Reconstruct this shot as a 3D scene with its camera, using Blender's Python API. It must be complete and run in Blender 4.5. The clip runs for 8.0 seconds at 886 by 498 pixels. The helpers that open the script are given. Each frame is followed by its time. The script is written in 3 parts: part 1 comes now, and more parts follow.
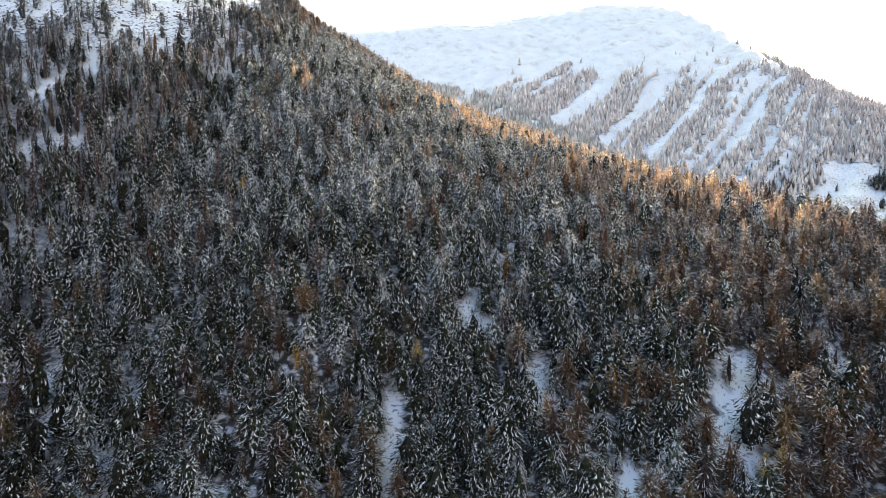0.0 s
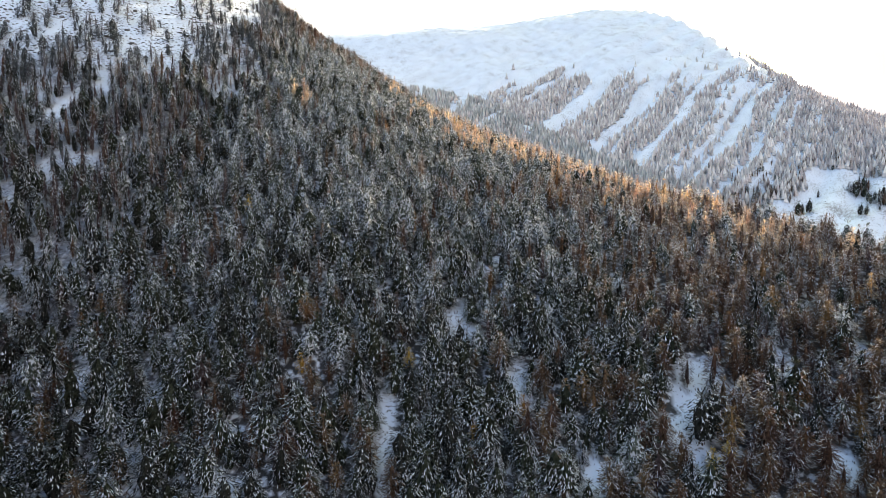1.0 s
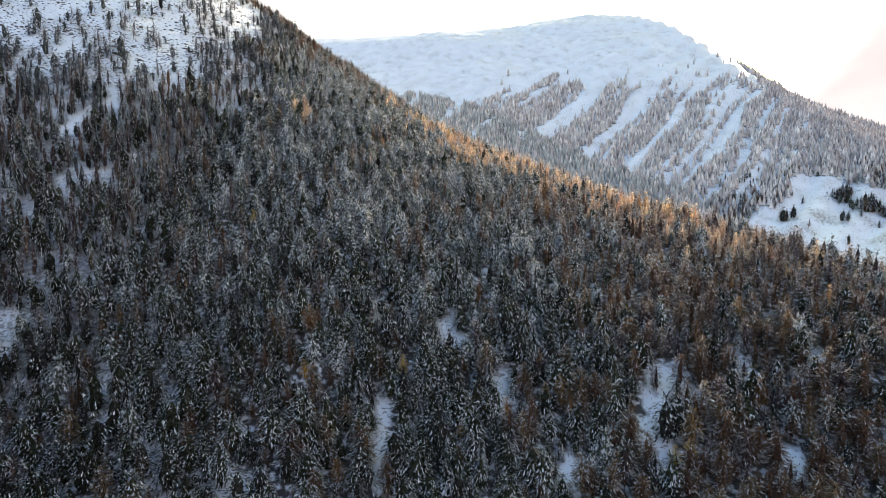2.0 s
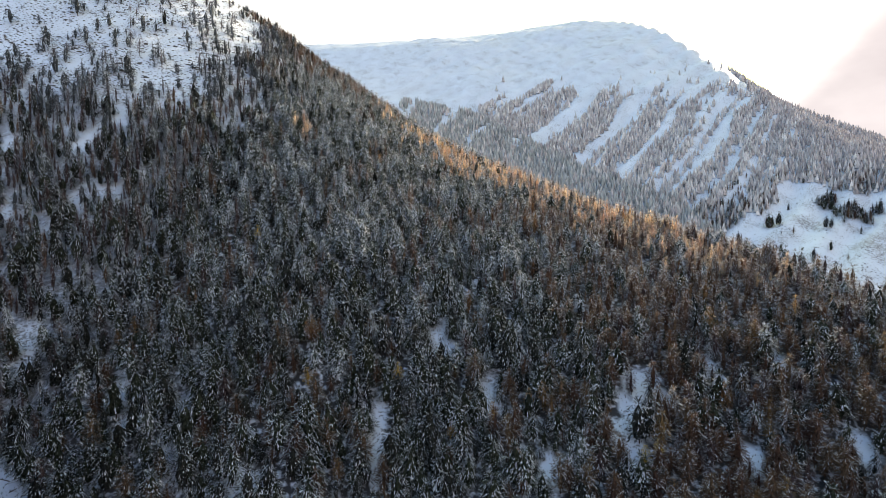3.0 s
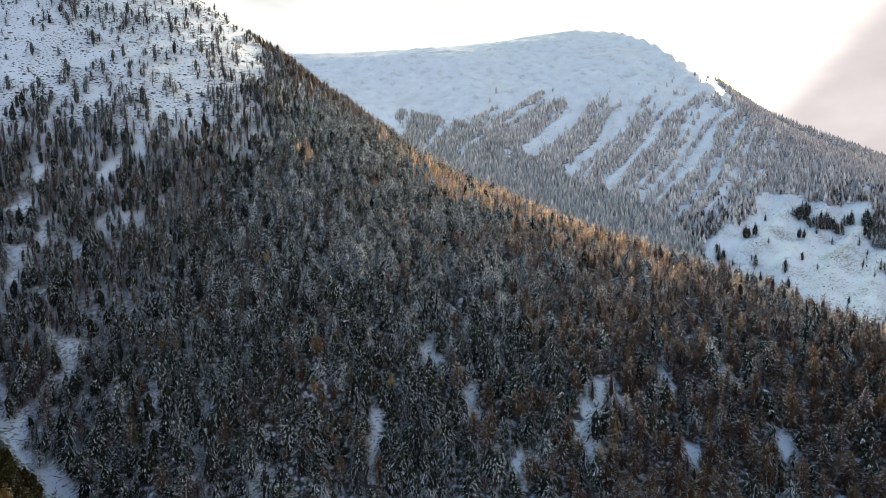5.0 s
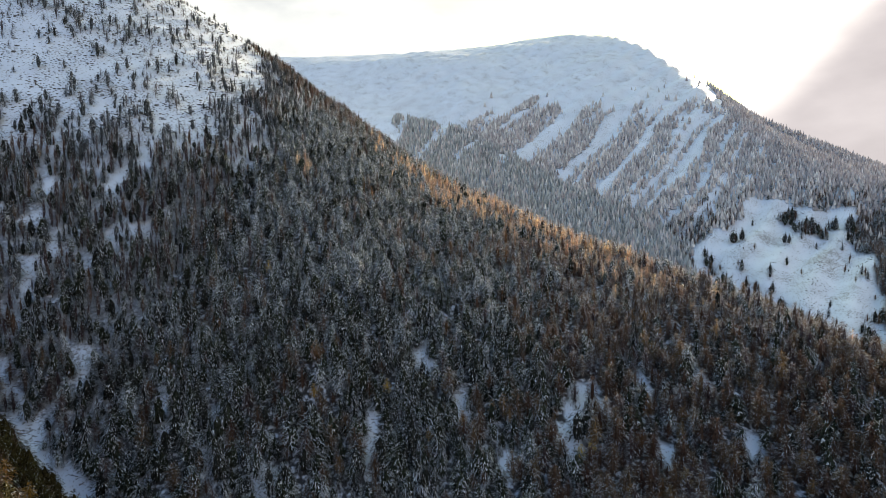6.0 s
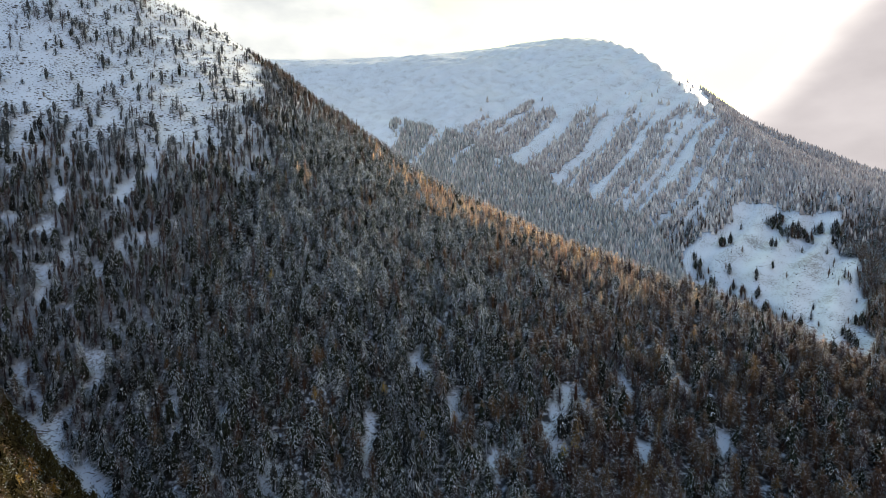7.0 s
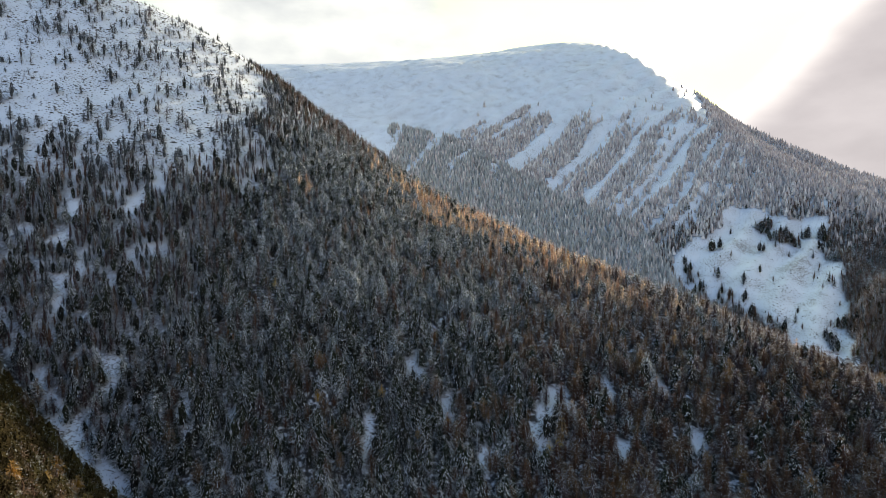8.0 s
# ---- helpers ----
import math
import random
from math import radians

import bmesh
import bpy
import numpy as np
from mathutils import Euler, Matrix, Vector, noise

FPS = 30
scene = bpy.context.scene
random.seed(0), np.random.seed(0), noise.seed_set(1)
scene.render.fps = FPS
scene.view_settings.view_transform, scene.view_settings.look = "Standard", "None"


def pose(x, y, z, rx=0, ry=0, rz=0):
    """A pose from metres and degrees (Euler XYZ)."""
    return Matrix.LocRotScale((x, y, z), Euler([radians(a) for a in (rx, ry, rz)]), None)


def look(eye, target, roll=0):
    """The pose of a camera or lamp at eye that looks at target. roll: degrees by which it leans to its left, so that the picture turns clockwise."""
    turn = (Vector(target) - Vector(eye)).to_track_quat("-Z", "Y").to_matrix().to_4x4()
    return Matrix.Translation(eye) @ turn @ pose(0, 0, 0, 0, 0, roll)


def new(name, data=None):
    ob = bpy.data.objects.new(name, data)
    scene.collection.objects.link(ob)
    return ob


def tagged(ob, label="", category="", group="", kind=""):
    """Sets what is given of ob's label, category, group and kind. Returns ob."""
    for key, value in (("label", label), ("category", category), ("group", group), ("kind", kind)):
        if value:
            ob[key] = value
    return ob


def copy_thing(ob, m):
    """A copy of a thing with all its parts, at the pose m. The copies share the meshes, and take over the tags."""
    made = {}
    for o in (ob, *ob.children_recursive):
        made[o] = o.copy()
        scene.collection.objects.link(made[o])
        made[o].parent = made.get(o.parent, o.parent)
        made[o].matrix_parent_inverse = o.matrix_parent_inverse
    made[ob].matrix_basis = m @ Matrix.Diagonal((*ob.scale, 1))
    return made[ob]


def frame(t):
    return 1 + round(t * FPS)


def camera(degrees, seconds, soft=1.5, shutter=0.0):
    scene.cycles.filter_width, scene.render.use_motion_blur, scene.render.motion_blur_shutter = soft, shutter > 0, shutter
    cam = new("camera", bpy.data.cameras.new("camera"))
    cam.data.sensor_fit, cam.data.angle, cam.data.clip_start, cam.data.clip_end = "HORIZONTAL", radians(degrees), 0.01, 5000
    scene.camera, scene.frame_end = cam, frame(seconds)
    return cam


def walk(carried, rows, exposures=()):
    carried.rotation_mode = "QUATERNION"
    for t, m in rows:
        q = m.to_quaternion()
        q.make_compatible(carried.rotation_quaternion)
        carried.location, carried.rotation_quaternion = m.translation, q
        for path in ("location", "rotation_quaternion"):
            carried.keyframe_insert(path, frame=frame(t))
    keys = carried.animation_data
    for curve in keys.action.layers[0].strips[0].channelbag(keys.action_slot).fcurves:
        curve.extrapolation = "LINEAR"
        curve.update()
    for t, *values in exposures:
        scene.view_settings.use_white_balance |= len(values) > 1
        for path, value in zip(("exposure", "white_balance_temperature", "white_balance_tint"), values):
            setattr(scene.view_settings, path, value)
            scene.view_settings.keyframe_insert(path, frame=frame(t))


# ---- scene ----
cam = camera(78.5, 8.0, soft=0.8)
METRES, EYE, TILT, LEAN, TURN = 180.0, 100.0, -5.0, 0.0, 0.0
ROWS = [
    (0.0, 0.0, 0.0, 0.0, 0.0, 0.0, -0.0),
    (0.5, 0.0081, -0.0625, 0.0201, -0.21, -0.12, -0.01),
    (1.0, 0.0154, -0.1249, 0.0395, -0.41, -0.09, -0.03),
    (1.5, 0.0225, -0.1834, 0.0584, -0.56, -0.09, -0.04),
    (3.0, 0.0423, -0.3526, 0.1149, -1.01, 0.09, 0.08),
    (3.5, 0.0489, -0.4083, 0.1346, -1.13, 0.15, 0.13),
    (4.0, 0.0558, -0.4666, 0.1541, -1.21, 0.15, 0.18),
    (4.5, 0.0628, -0.5245, 0.1737, -1.22, 0.21, 0.23),
    (6.0, 0.0831, -0.6922, 0.2332, -1.61, 0.22, 0.28),
    (6.5, 0.0901, -0.7484, 0.2535, -1.8, 0.2, 0.28),
    (7.0, 0.0966, -0.8096, 0.2734, -1.84, 0.15, 0.31),
    (7.5, 0.1042, -0.8748, 0.2935, -1.82, 0.15, 0.39),
    (8.0, 0.1127, -0.9424, 0.3146, -1.92, 0.18, 0.44),
]
walk(cam, [(t, pose(0, 0, EYE, TILT, LEAN, TURN) @ pose(METRES * x, METRES * y, METRES * z, 90 + pitch, roll, yaw)) for t, x, y, z, yaw, pitch, roll in ROWS],
     exposures=[(0.0, 1.45, 7300, 13), (1.5, 1.22, 7050, 12), (3.5, 0.90, 6850, 11), (5.0, 0.75, 6800, 10), (8.0, 0.56, 6700, 9)])

# ---------------------------------------------------------------- world, sun
SUN_AZ, SUN_EL = radians(32.0), radians(24.0)
SUN_DIR = Vector((math.sin(SUN_AZ) * math.cos(SUN_EL), math.cos(SUN_AZ) * math.cos(SUN_EL), math.sin(SUN_EL)))

BANK_DIR = Vector((0.700, -0.328, -0.635))
CLOUD_DIR = Vector((-0.191, 0.936, 0.296))


def make_world():
    world = bpy.data.worlds.new("winter_sky")
    scene.world = world
    world.use_nodes = True
    nt = world.node_tree
    nt.nodes.clear()
    n = nt.nodes.new
    out, bg = n("ShaderNodeOutputWorld"), n("ShaderNodeBackground")
    sky = n("ShaderNodeTexSky")
    sky.sky_type, sky.sun_disc = "NISHITA", False
    sky.sun_elevation, sky.sun_rotation = SUN_EL, SUN_AZ
    sky.dust_density, sky.altitude = 2.0, 1800
    coord = n("ShaderNodeTexCoord")
    dot = n("ShaderNodeVectorMath")
    dot.operation = "DOT_PRODUCT"
    dot.inputs[1].default_value = SUN_DIR
    nt.links.new(coord.outputs["Generated"], dot.inputs[0])

    def lobe(power, gain):
        top = n("ShaderNodeMath")
        top.operation, top.inputs[1].default_value = "MAXIMUM", 0.0
        nt.links.new(dot.outputs["Value"], top.inputs[0])
        pw = n("ShaderNodeMath")
        pw.operation, pw.inputs[1].default_value = "POWER", power
        nt.links.new(top.outputs[0], pw.inputs[0])
        mul = n("ShaderNodeMath")
        mul.operation, mul.inputs[1].default_value = "MULTIPLY", gain
        nt.links.new(pw.outputs[0], mul.inputs[0])
        return mul.outputs[0]

    # thin cloud deck, uneven, over the whole sky
    warp = n("ShaderNodeMapping")
    warp.inputs["Scale"].default_value = (1.0, 1.0, 2.2)
    nt.links.new(coord.outputs["Generated"], warp.inputs["Vector"])
    clouds = n("ShaderNodeTexNoise")
    clouds.inputs["Scale"].default_value, clouds.inputs["Detail"].default_value = 2.6, 5.0
    nt.links.new(warp.outputs[0], clouds.inputs["Vector"])
    ramp = n("ShaderNodeValToRGB")
    ramp.color_ramp.elements[0].position, ramp.color_ramp.elements[0].color = 0.35, (0.26, 0.35, 0.49, 1)
    ramp.color_ramp.elements[1].position, ramp.color_ramp.elements[1].color = 0.68, (0.46, 0.545, 0.66, 1)
    nt.links.new(clouds.outputs["Fac"], ramp.inputs["Fac"])
    # the deck thins overhead, where blue shows through
    part_z, high, deck = n("ShaderNodeSeparateXYZ"), n("ShaderNodeMapRange"), n("ShaderNodeMix")
    nt.links.new(coord.outputs["Generated"], part_z.inputs[0])
    high.interpolation_type = "SMOOTHSTEP"
    high.inputs["From Min"].default_value, high.inputs["From Max"].default_value = 0.25, 0.8
    nt.links.new(part_z.outputs["Z"], high.inputs["Value"])
    deck.data_type = "RGBA"
    deck.inputs["B"].default_value = (0.085, 0.195, 0.43, 1)
    nt.links.new(high.outputs[0], deck.inputs["Factor"])
    nt.links.new(ramp.outputs["Color"], deck.inputs["A"])
    total = deck
    for power, gain, tint in ((2.2, 0.70, (1.0, 0.98, 0.18)), (14.0, 0.5, (1.0, 0.96, 0.10)), (60.0, 1.0, (1.0, 0.94, 0.10))):
        mix = n("ShaderNodeMix")
        mix.data_type = "RGBA"
        mix.blend_type, mix.clamp_factor = "ADD", False
        mix.inputs["B"].default_value = (*tint, 1)
        nt.links.new(lobe(power, gain), mix.inputs["Factor"])
        nt.links.new(total.outputs["Result"], mix.inputs["A"])
        total = mix
    add = n("ShaderNodeMix")
    add.data_type, add.blend_type = "RGBA", "ADD"
    add.inputs["Factor"].default_value = 0.02
    nt.links.new(total.outputs["Result"], add.inputs["A"])
    warm = n("ShaderNodeMix")
    warm.data_type, warm.blend_type = "RGBA", "MULTIPLY"
    warm.inputs["Factor"].default_value, warm.inputs["B"].default_value = 1.0, (1.0, 0.95, 0.45, 1)
    nt.links.new(sky.outputs[0], warm.inputs["A"])
    nt.links.new(warm.outputs["Result"], add.inputs["B"])
    # a thicker bank of grey cloud beyond the sun
    side = n("ShaderNodeVectorMath")
    side.operation = "DOT_PRODUCT"
    side.inputs[1].default_value = BANK_DIR
    nt.links.new(coord.outputs["Generated"], side.inputs[0])
    ragged = n("ShaderNodeMath")
    ragged.operation, ragged.inputs[1].default_value = "MULTIPLY_ADD", 0.12
    nt.links.new(clouds.outputs["Fac"], ragged.inputs[0])
    nt.links.new(side.outputs["Value"], ragged.inputs[2])
    def ease(source, low, high, top=1.0):
        m = n("ShaderNodeMapRange")
        m.interpolation_type = "SMOOTHSTEP"
        m.inputs["From Min"].default_value, m.inputs["From Max"].default_value, m.inputs["To Max"].default_value = low, high, top
        nt.links.new(source, m.inputs["Value"])
        return m.outputs[0]

    billow, depth = n("ShaderNodeTexNoise"), n("ShaderNodeValToRGB")
    billow.inputs["Scale"].default_value, billow.inputs["Detail"].default_value = 7.0, 5.0
    nt.links.new(warp.outputs[0], billow.inputs["Vector"])
    depth.color_ramp.elements[0].position, depth.color_ramp.elements[0].color = 0.3, (0.42, 0.39, 0.405, 1)
    depth.color_ramp.elements[1].position, depth.color_ramp.elements[1].color = 0.7, (0.52, 0.485, 0.50, 1)
    nt.links.new(billow.outputs["Fac"], depth.inputs["Fac"])
    tone = n("ShaderNodeMix")
    tone.data_type = "RGBA"
    tone.inputs["A"].default_value = (1.05, 0.98, 0.95, 1)
    nt.links.new(depth.outputs["Color"], tone.inputs["B"])
    nt.links.new(ease(ragged.outputs[0], 0.0, 0.09), tone.inputs["Factor"])
    bank = n("ShaderNodeMix")
    bank.data_type = "RGBA"
    nt.links.new(ease(ragged.outputs[0], -0.005, 0.035), bank.inputs["Factor"])
    # the bright haze towards the sun is cream-coloured
    cream = n("ShaderNodeMix")
    cream.data_type, cream.blend_type = "RGBA", "MULTIPLY"
    cream.inputs["B"].default_value = (1.0, 0.98, 0.84, 1)
    nt.links.new(lobe(3.0, 1.0), cream.inputs["Factor"])
    nt.links.new(add.outputs["Result"], cream.inputs["A"])
    nt.links.new(cream.outputs["Result"], bank.inputs["A"])
    nt.links.new(tone.outputs["Result"], bank.inputs["B"])
    # a grey cloud that sits on the ridges beside the summit
    near, edge = n("ShaderNodeVectorMath"), n("ShaderNodeMath")
    near.operation, near.inputs[1].default_value = "DOT_PRODUCT", CLOUD_DIR
    nt.links.new(coord.outputs["Generated"], near.inputs[0])
    edge.operation, edge.inputs[1].default_value = "MULTIPLY_ADD", 0.05
    nt.links.new(clouds.outputs["Fac"], edge.inputs[0])
    nt.links.new(near.outputs["Value"], edge.inputs[2])
    grey = n("ShaderNodeMix")
    grey.data_type = "RGBA"
    folds = n("ShaderNodeValToRGB")
    folds.color_ramp.elements[0].position, folds.color_ramp.elements[0].color = 0.35, (0.50, 0.52, 0.55, 1)
    folds.color_ramp.elements[1].position, folds.color_ramp.elements[1].color = 0.65, (0.74, 0.75, 0.74, 1)
    nt.links.new(billow.outputs["Fac"], folds.inputs["Fac"])
    nt.links.new(folds.outputs["Color"], grey.inputs["B"])
    nt.links.new(ease(edge.outputs[0], 0.985, 1.01, 0.95), grey.inputs["Factor"])
    nt.links.new(bank.outputs["Result"], grey.inputs["A"])
    nt.links.new(grey.outputs["Result"], bg.inputs["Color"])
    bg.inputs["Strength"].default_value = 1.0
    nt.links.new(bg.outputs[0], out.inputs[0])


make_world()
sun_data = bpy.data.lights.new("sun", "SUN")
sun_data.energy, sun_data.angle, sun_data.color = 5.0, radians(0.6), (1.0, 0.82, 0.62)
sun = new("sun", sun_data)
sun.matrix_world = look(SUN_DIR * 900, (0, 0, 0))


# ---------------------------------------------------------------- materials
def material(name, base, rough=0.9, vary=0.25, grain=0.0, bump=0.0, scale=1.0, other=None, spots=0.5, island=False, through_light=0.0, fleck=0.0):
    """Base colour with two scales of mottling, fine relief and, for foliage, a shift from piece to piece, painted tuft
    shade and specks of snow.
    """
    m = bpy.data.materials.new(name)
    m.use_nodes = True
    nt = m.node_tree
    bsdf = nt.nodes["Principled BSDF"]
    n, link = nt.nodes.new, nt.links.new
    bsdf.inputs["Roughness"].default_value = rough
    bsdf.inputs["Specular IOR Level"].default_value = 0.08 if island else 0.25
    coord = n("ShaderNodeTexCoord")
    big = n("ShaderNodeTexNoise")
    big.inputs["Scale"].default_value, big.inputs["Detail"].default_value = scale, 4.0
    link(coord.outputs["Object"], big.inputs["Vector"])
    ramp = n("ShaderNodeValToRGB")
    o = other or tuple(c * (1 - vary) for c in base)
    ramp.color_ramp.elements[0].position, ramp.color_ramp.elements[0].color = spots - 0.18, (*o, 1)
    ramp.color_ramp.elements[1].position, ramp.color_ramp.elements[1].color = spots + 0.18, (*base, 1)
    link(big.outputs["Fac"], ramp.inputs["Fac"])
    colour = ramp.outputs["Color"]
    if island:
        geo = n("ShaderNodeNewGeometry")
        info = n("ShaderNodeObjectInfo")
        both = n("ShaderNodeMath")
        both.operation = "MULTIPLY_ADD"
        link(geo.outputs["Random Per Island"], both.inputs[0])
        both.inputs[1].default_value = 0.5
        tone = n("ShaderNodeAttribute")
        tone.attribute_name = "tone"
        summed = n("ShaderNodeMath")
        link(info.outputs["Random"], summed.inputs[0])
        link(tone.outputs["Fac"], summed.inputs[1])
        wrapped = n("ShaderNodeMath")
        wrapped.operation = "FRACT"
        link(summed.outputs[0], wrapped.inputs[0])
        scaled = n("ShaderNodeMath")
        scaled.operation, scaled.inputs[1].default_value = "MULTIPLY", 0.5
        link(wrapped.outputs[0], scaled.inputs[0])
        shift = n("ShaderNodeMapRange")
        shift.inputs["To Min"].default_value, shift.inputs["To Max"].default_value = 0.485, 0.52
        link(scaled.outputs[0], both.inputs[2])
        hsv = n("ShaderNodeHueSaturation")
        rng = n("ShaderNodeMapRange")
        rng.inputs["To Min"].default_value, rng.inputs["To Max"].default_value = 0.55, 1.5
        link(both.outputs[0], rng.inputs["Value"])
        link(rng.outputs[0], hsv.inputs["Value"])
        link(colour, hsv.inputs["Color"])
        link(wrapped.outputs[0], shift.inputs["Value"])
        link(shift.outputs[0], hsv.inputs["Hue"])
        colour = hsv.outputs["Color"]
    if fleck:
        # clumps of needles with tuft shade painted between, and crumbs of snow on some
        squat = n("ShaderNodeMapping")
        squat.inputs["Scale"].default_value = (1.0, 1.0, 0.62)
        link(coord.outputs["Object"], squat.inputs["Vector"])
        clump, crumb = n("ShaderNodeTexNoise"), n("ShaderNodeTexNoise")
        clump.inputs["Scale"].default_value, clump.inputs["Detail"].default_value = 1.15, 3.0
        crumb.inputs["Scale"].default_value, crumb.inputs["Detail"].default_value = 1.45, 1.5
        link(squat.outputs[0], clump.inputs["Vector"])
        link(squat.outputs[0], crumb.inputs["Vector"])
        tuft_shade = n("ShaderNodeMapRange")
        tuft_shade.inputs["From Min"].default_value, tuft_shade.inputs["From Max"].default_value = 0.36, 0.64
        tuft_shade.inputs["To Min"].default_value, tuft_shade.inputs["To Max"].default_value = 0.4, 1.6
        link(clump.outputs["Fac"], tuft_shade.inputs["Value"])
        tuft = n("ShaderNodeHueSaturation")
        link(colour, tuft.inputs["Color"])
        link(tuft_shade.outputs[0], tuft.inputs["Value"])
        more = n("ShaderNodeMath")
        more.operation, more.inputs[1].default_value = "MULTIPLY_ADD", 0.11
        link(wrapped.outputs[0], more.inputs[0])
        link(crumb.outputs["Fac"], more.inputs[2])
        cover = n("ShaderNodeMapRange")
        cover.inputs["From Min"].default_value, cover.inputs["From Max"].default_value = 0.73 - 0.5 * fleck, 0.77 - 0.5 * fleck
        link(more.outputs[0], cover.inputs["Value"])
        white = n("ShaderNodeMix")
        white.data_type = "RGBA"
        white.inputs["B"].default_value = (0.68, 0.73, 0.80, 1)
        link(cover.outputs[0], white.inputs["Factor"])
        link(tuft.outputs["Color"], white.inputs["A"])
        colour = white.outputs["Result"]
    link(colour, bsdf.inputs["Base Color"])
    if bump:
        fine = n("ShaderNodeTexNoise")
        fine.inputs["Scale"].default_value, fine.inputs["Detail"].default_value = grain or scale * 12, 6.0
        link(coord.outputs["Object"], fine.inputs["Vector"])
        bp = n("ShaderNodeBump")
        bp.inputs["Strength"].default_value, bp.inputs["Distance"].default_value = bump, 0.3
        link(fine.outputs["Fac"], bp.inputs["Height"])
        link(bp.outputs[0], bsdf.inputs["Normal"])
    if through_light:
        # needles and twigs let light through
        glow, mix = n("ShaderNodeBsdfTranslucent"), n("ShaderNodeMixShader")
        link(colour, glow.inputs["Color"])
        mix.inputs[0].default_value = through_light
        link(bsdf.outputs[0], mix.inputs[1])
        link(glow.outputs[0], mix.inputs[2])
        link(mix.outputs[0], nt.nodes["Material Output"].inputs["Surface"])
    return m


PINE = material("pine_needles", (0.036, 0.043, 0.031), island=True, scale=0.4, through_light=0.15, fleck=0.05)
SPRUCE = material("dark_spruce_needles", (0.030, 0.033, 0.030), island=True, scale=0.4, through_light=0.15, fleck=0.07)
BROWN = material("brown_larch_twigs", (0.142, 0.092, 0.066), island=True, scale=0.4, through_light=0.35, fleck=0.02)
# crest larch base brightened for sun on it; AUTUMN keeps the unlit tone
LIT_RUST = material("sunlit_rust_larch_needles", (0.52, 0.34, 0.19), island=True, scale=0.4, through_light=0.55, fleck=0.03)
GOLD = material("golden_larch_needles", (0.52, 0.32, 0.08), island=True, scale=0.4, through_light=0.55, fleck=0.01)
GREY_LARCH = material("grey_brown_larch_twigs", (0.108, 0.081, 0.083), island=True, scale=0.4, through_light=0.3, fleck=0.06)
AUTUMN = material("dull_orange_larch_needles", (0.26, 0.16, 0.088), island=True, scale=0.4, through_light=0.45, fleck=0.03)
OLIVE = material("olive_pine_needles", (0.046, 0.037, 0.015), island=True, scale=0.4, through_light=0.15, fleck=-0.02)
SNOW = material("branch_snow", (0.80, 0.85, 0.91), rough=0.7, vary=0.1, scale=0.8)
BARK = material("bark", (0.10, 0.075, 0.055), vary=0.5, scale=2.0, bump=0.4)
STONE = material("lichen_stone", (0.13, 0.125, 0.12), vary=0.5, scale=0.8, bump=0.5)
# snow-dusted far foliage, lightened further to paint distance haze into the base colour
HAZED_FAR = material("haze_pale_far_needles", (0.66, 0.65, 0.64), island=True, scale=0.05)
HAZED_GREEN = material("haze_pale_green_needles", (0.44, 0.47, 0.47), island=True, scale=0.05)
HAZED_BROWN = material("haze_pale_far_larch", (0.56, 0.52, 0.515), island=True, scale=0.05)
# frost on the needles, and distance haze, painted into a pale base
RIME_HAZE_PINE = material("rime_and_haze_pine_needles", (0.084, 0.102, 0.088), island=True, scale=0.4, through_light=0.25, fleck=0.26)
RIME_HAZE_LARCH = material("rime_and_haze_larch_twigs", (0.180, 0.130, 0.105), island=True, scale=0.4, through_light=0.35, fleck=0.14)
# pale peach base paints sunlight on the crest larches
SUNLIT_RUST = material("sunlit_pale_rust_larch", (0.76, 0.57, 0.42), island=True, scale=0.4, through_light=0.5, fleck=0.05)
# paler copies of pine and larch, distance haze mixed into the base
OPEN_PINE = material("pine_needles_on_open_slope", (0.085, 0.098, 0.105), island=True, scale=0.4, through_light=0.15, fleck=0.1)
OPEN_LARCH = material("grey_brown_larch_on_open_slope", (0.145, 0.135, 0.142), island=True, scale=0.4, through_light=0.3, fleck=0.1)
GROUND = material("snow_over_grass", (0.76, 0.835, 0.925), rough=0.65, vary=0.10, scale=0.02, grain=0.7, bump=0.35)


def grass_and_floor_shade(m):
    """Thin grass, heather and twigs that show through the snow in patches, and wood-floor shade painted in."""
    nt = m.node_tree
    n, link = nt.nodes.new, nt.links.new
    bsdf = nt.nodes["Principled BSDF"]
    old = bsdf.inputs["Base Color"].links[0].from_socket
    coord = n("ShaderNodeTexCoord")
    stretch = n("ShaderNodeMapping")
    stretch.inputs["Scale"].default_value = (0.55, 1.0, 1.0)
    link(coord.outputs["Object"], stretch.inputs["Vector"])
    tufts, patches = n("ShaderNodeTexNoise"), n("ShaderNodeTexNoise")
    tufts.inputs["Scale"].default_value, tufts.inputs["Detail"].default_value = 0.75, 3.0
    patches.inputs["Scale"].default_value, patches.inputs["Detail"].default_value = 0.035, 3.0
    link(stretch.outputs[0], tufts.inputs["Vector"])
    link(coord.outputs["Object"], patches.inputs["Vector"])
    add = n("ShaderNodeMath")
    add.operation, add.inputs[1].default_value = "MULTIPLY_ADD", 0.45
    link(patches.outputs["Fac"], add.inputs[0])
    link(tufts.outputs["Fac"], add.inputs[2])
    rough_ground, more = n("ShaderNodeAttribute"), n("ShaderNodeMath")
    rough_ground.attribute_name = "tussocks"
    link(rough_ground.outputs["Fac"], more.inputs[0])
    link(add.outputs[0], more.inputs[1])
    cover = n("ShaderNodeMapRange")
    cover.inputs["From Min"].default_value, cover.inputs["From Max"].default_value = 0.80, 0.90
    cover.inputs["To Max"].default_value = 0.75
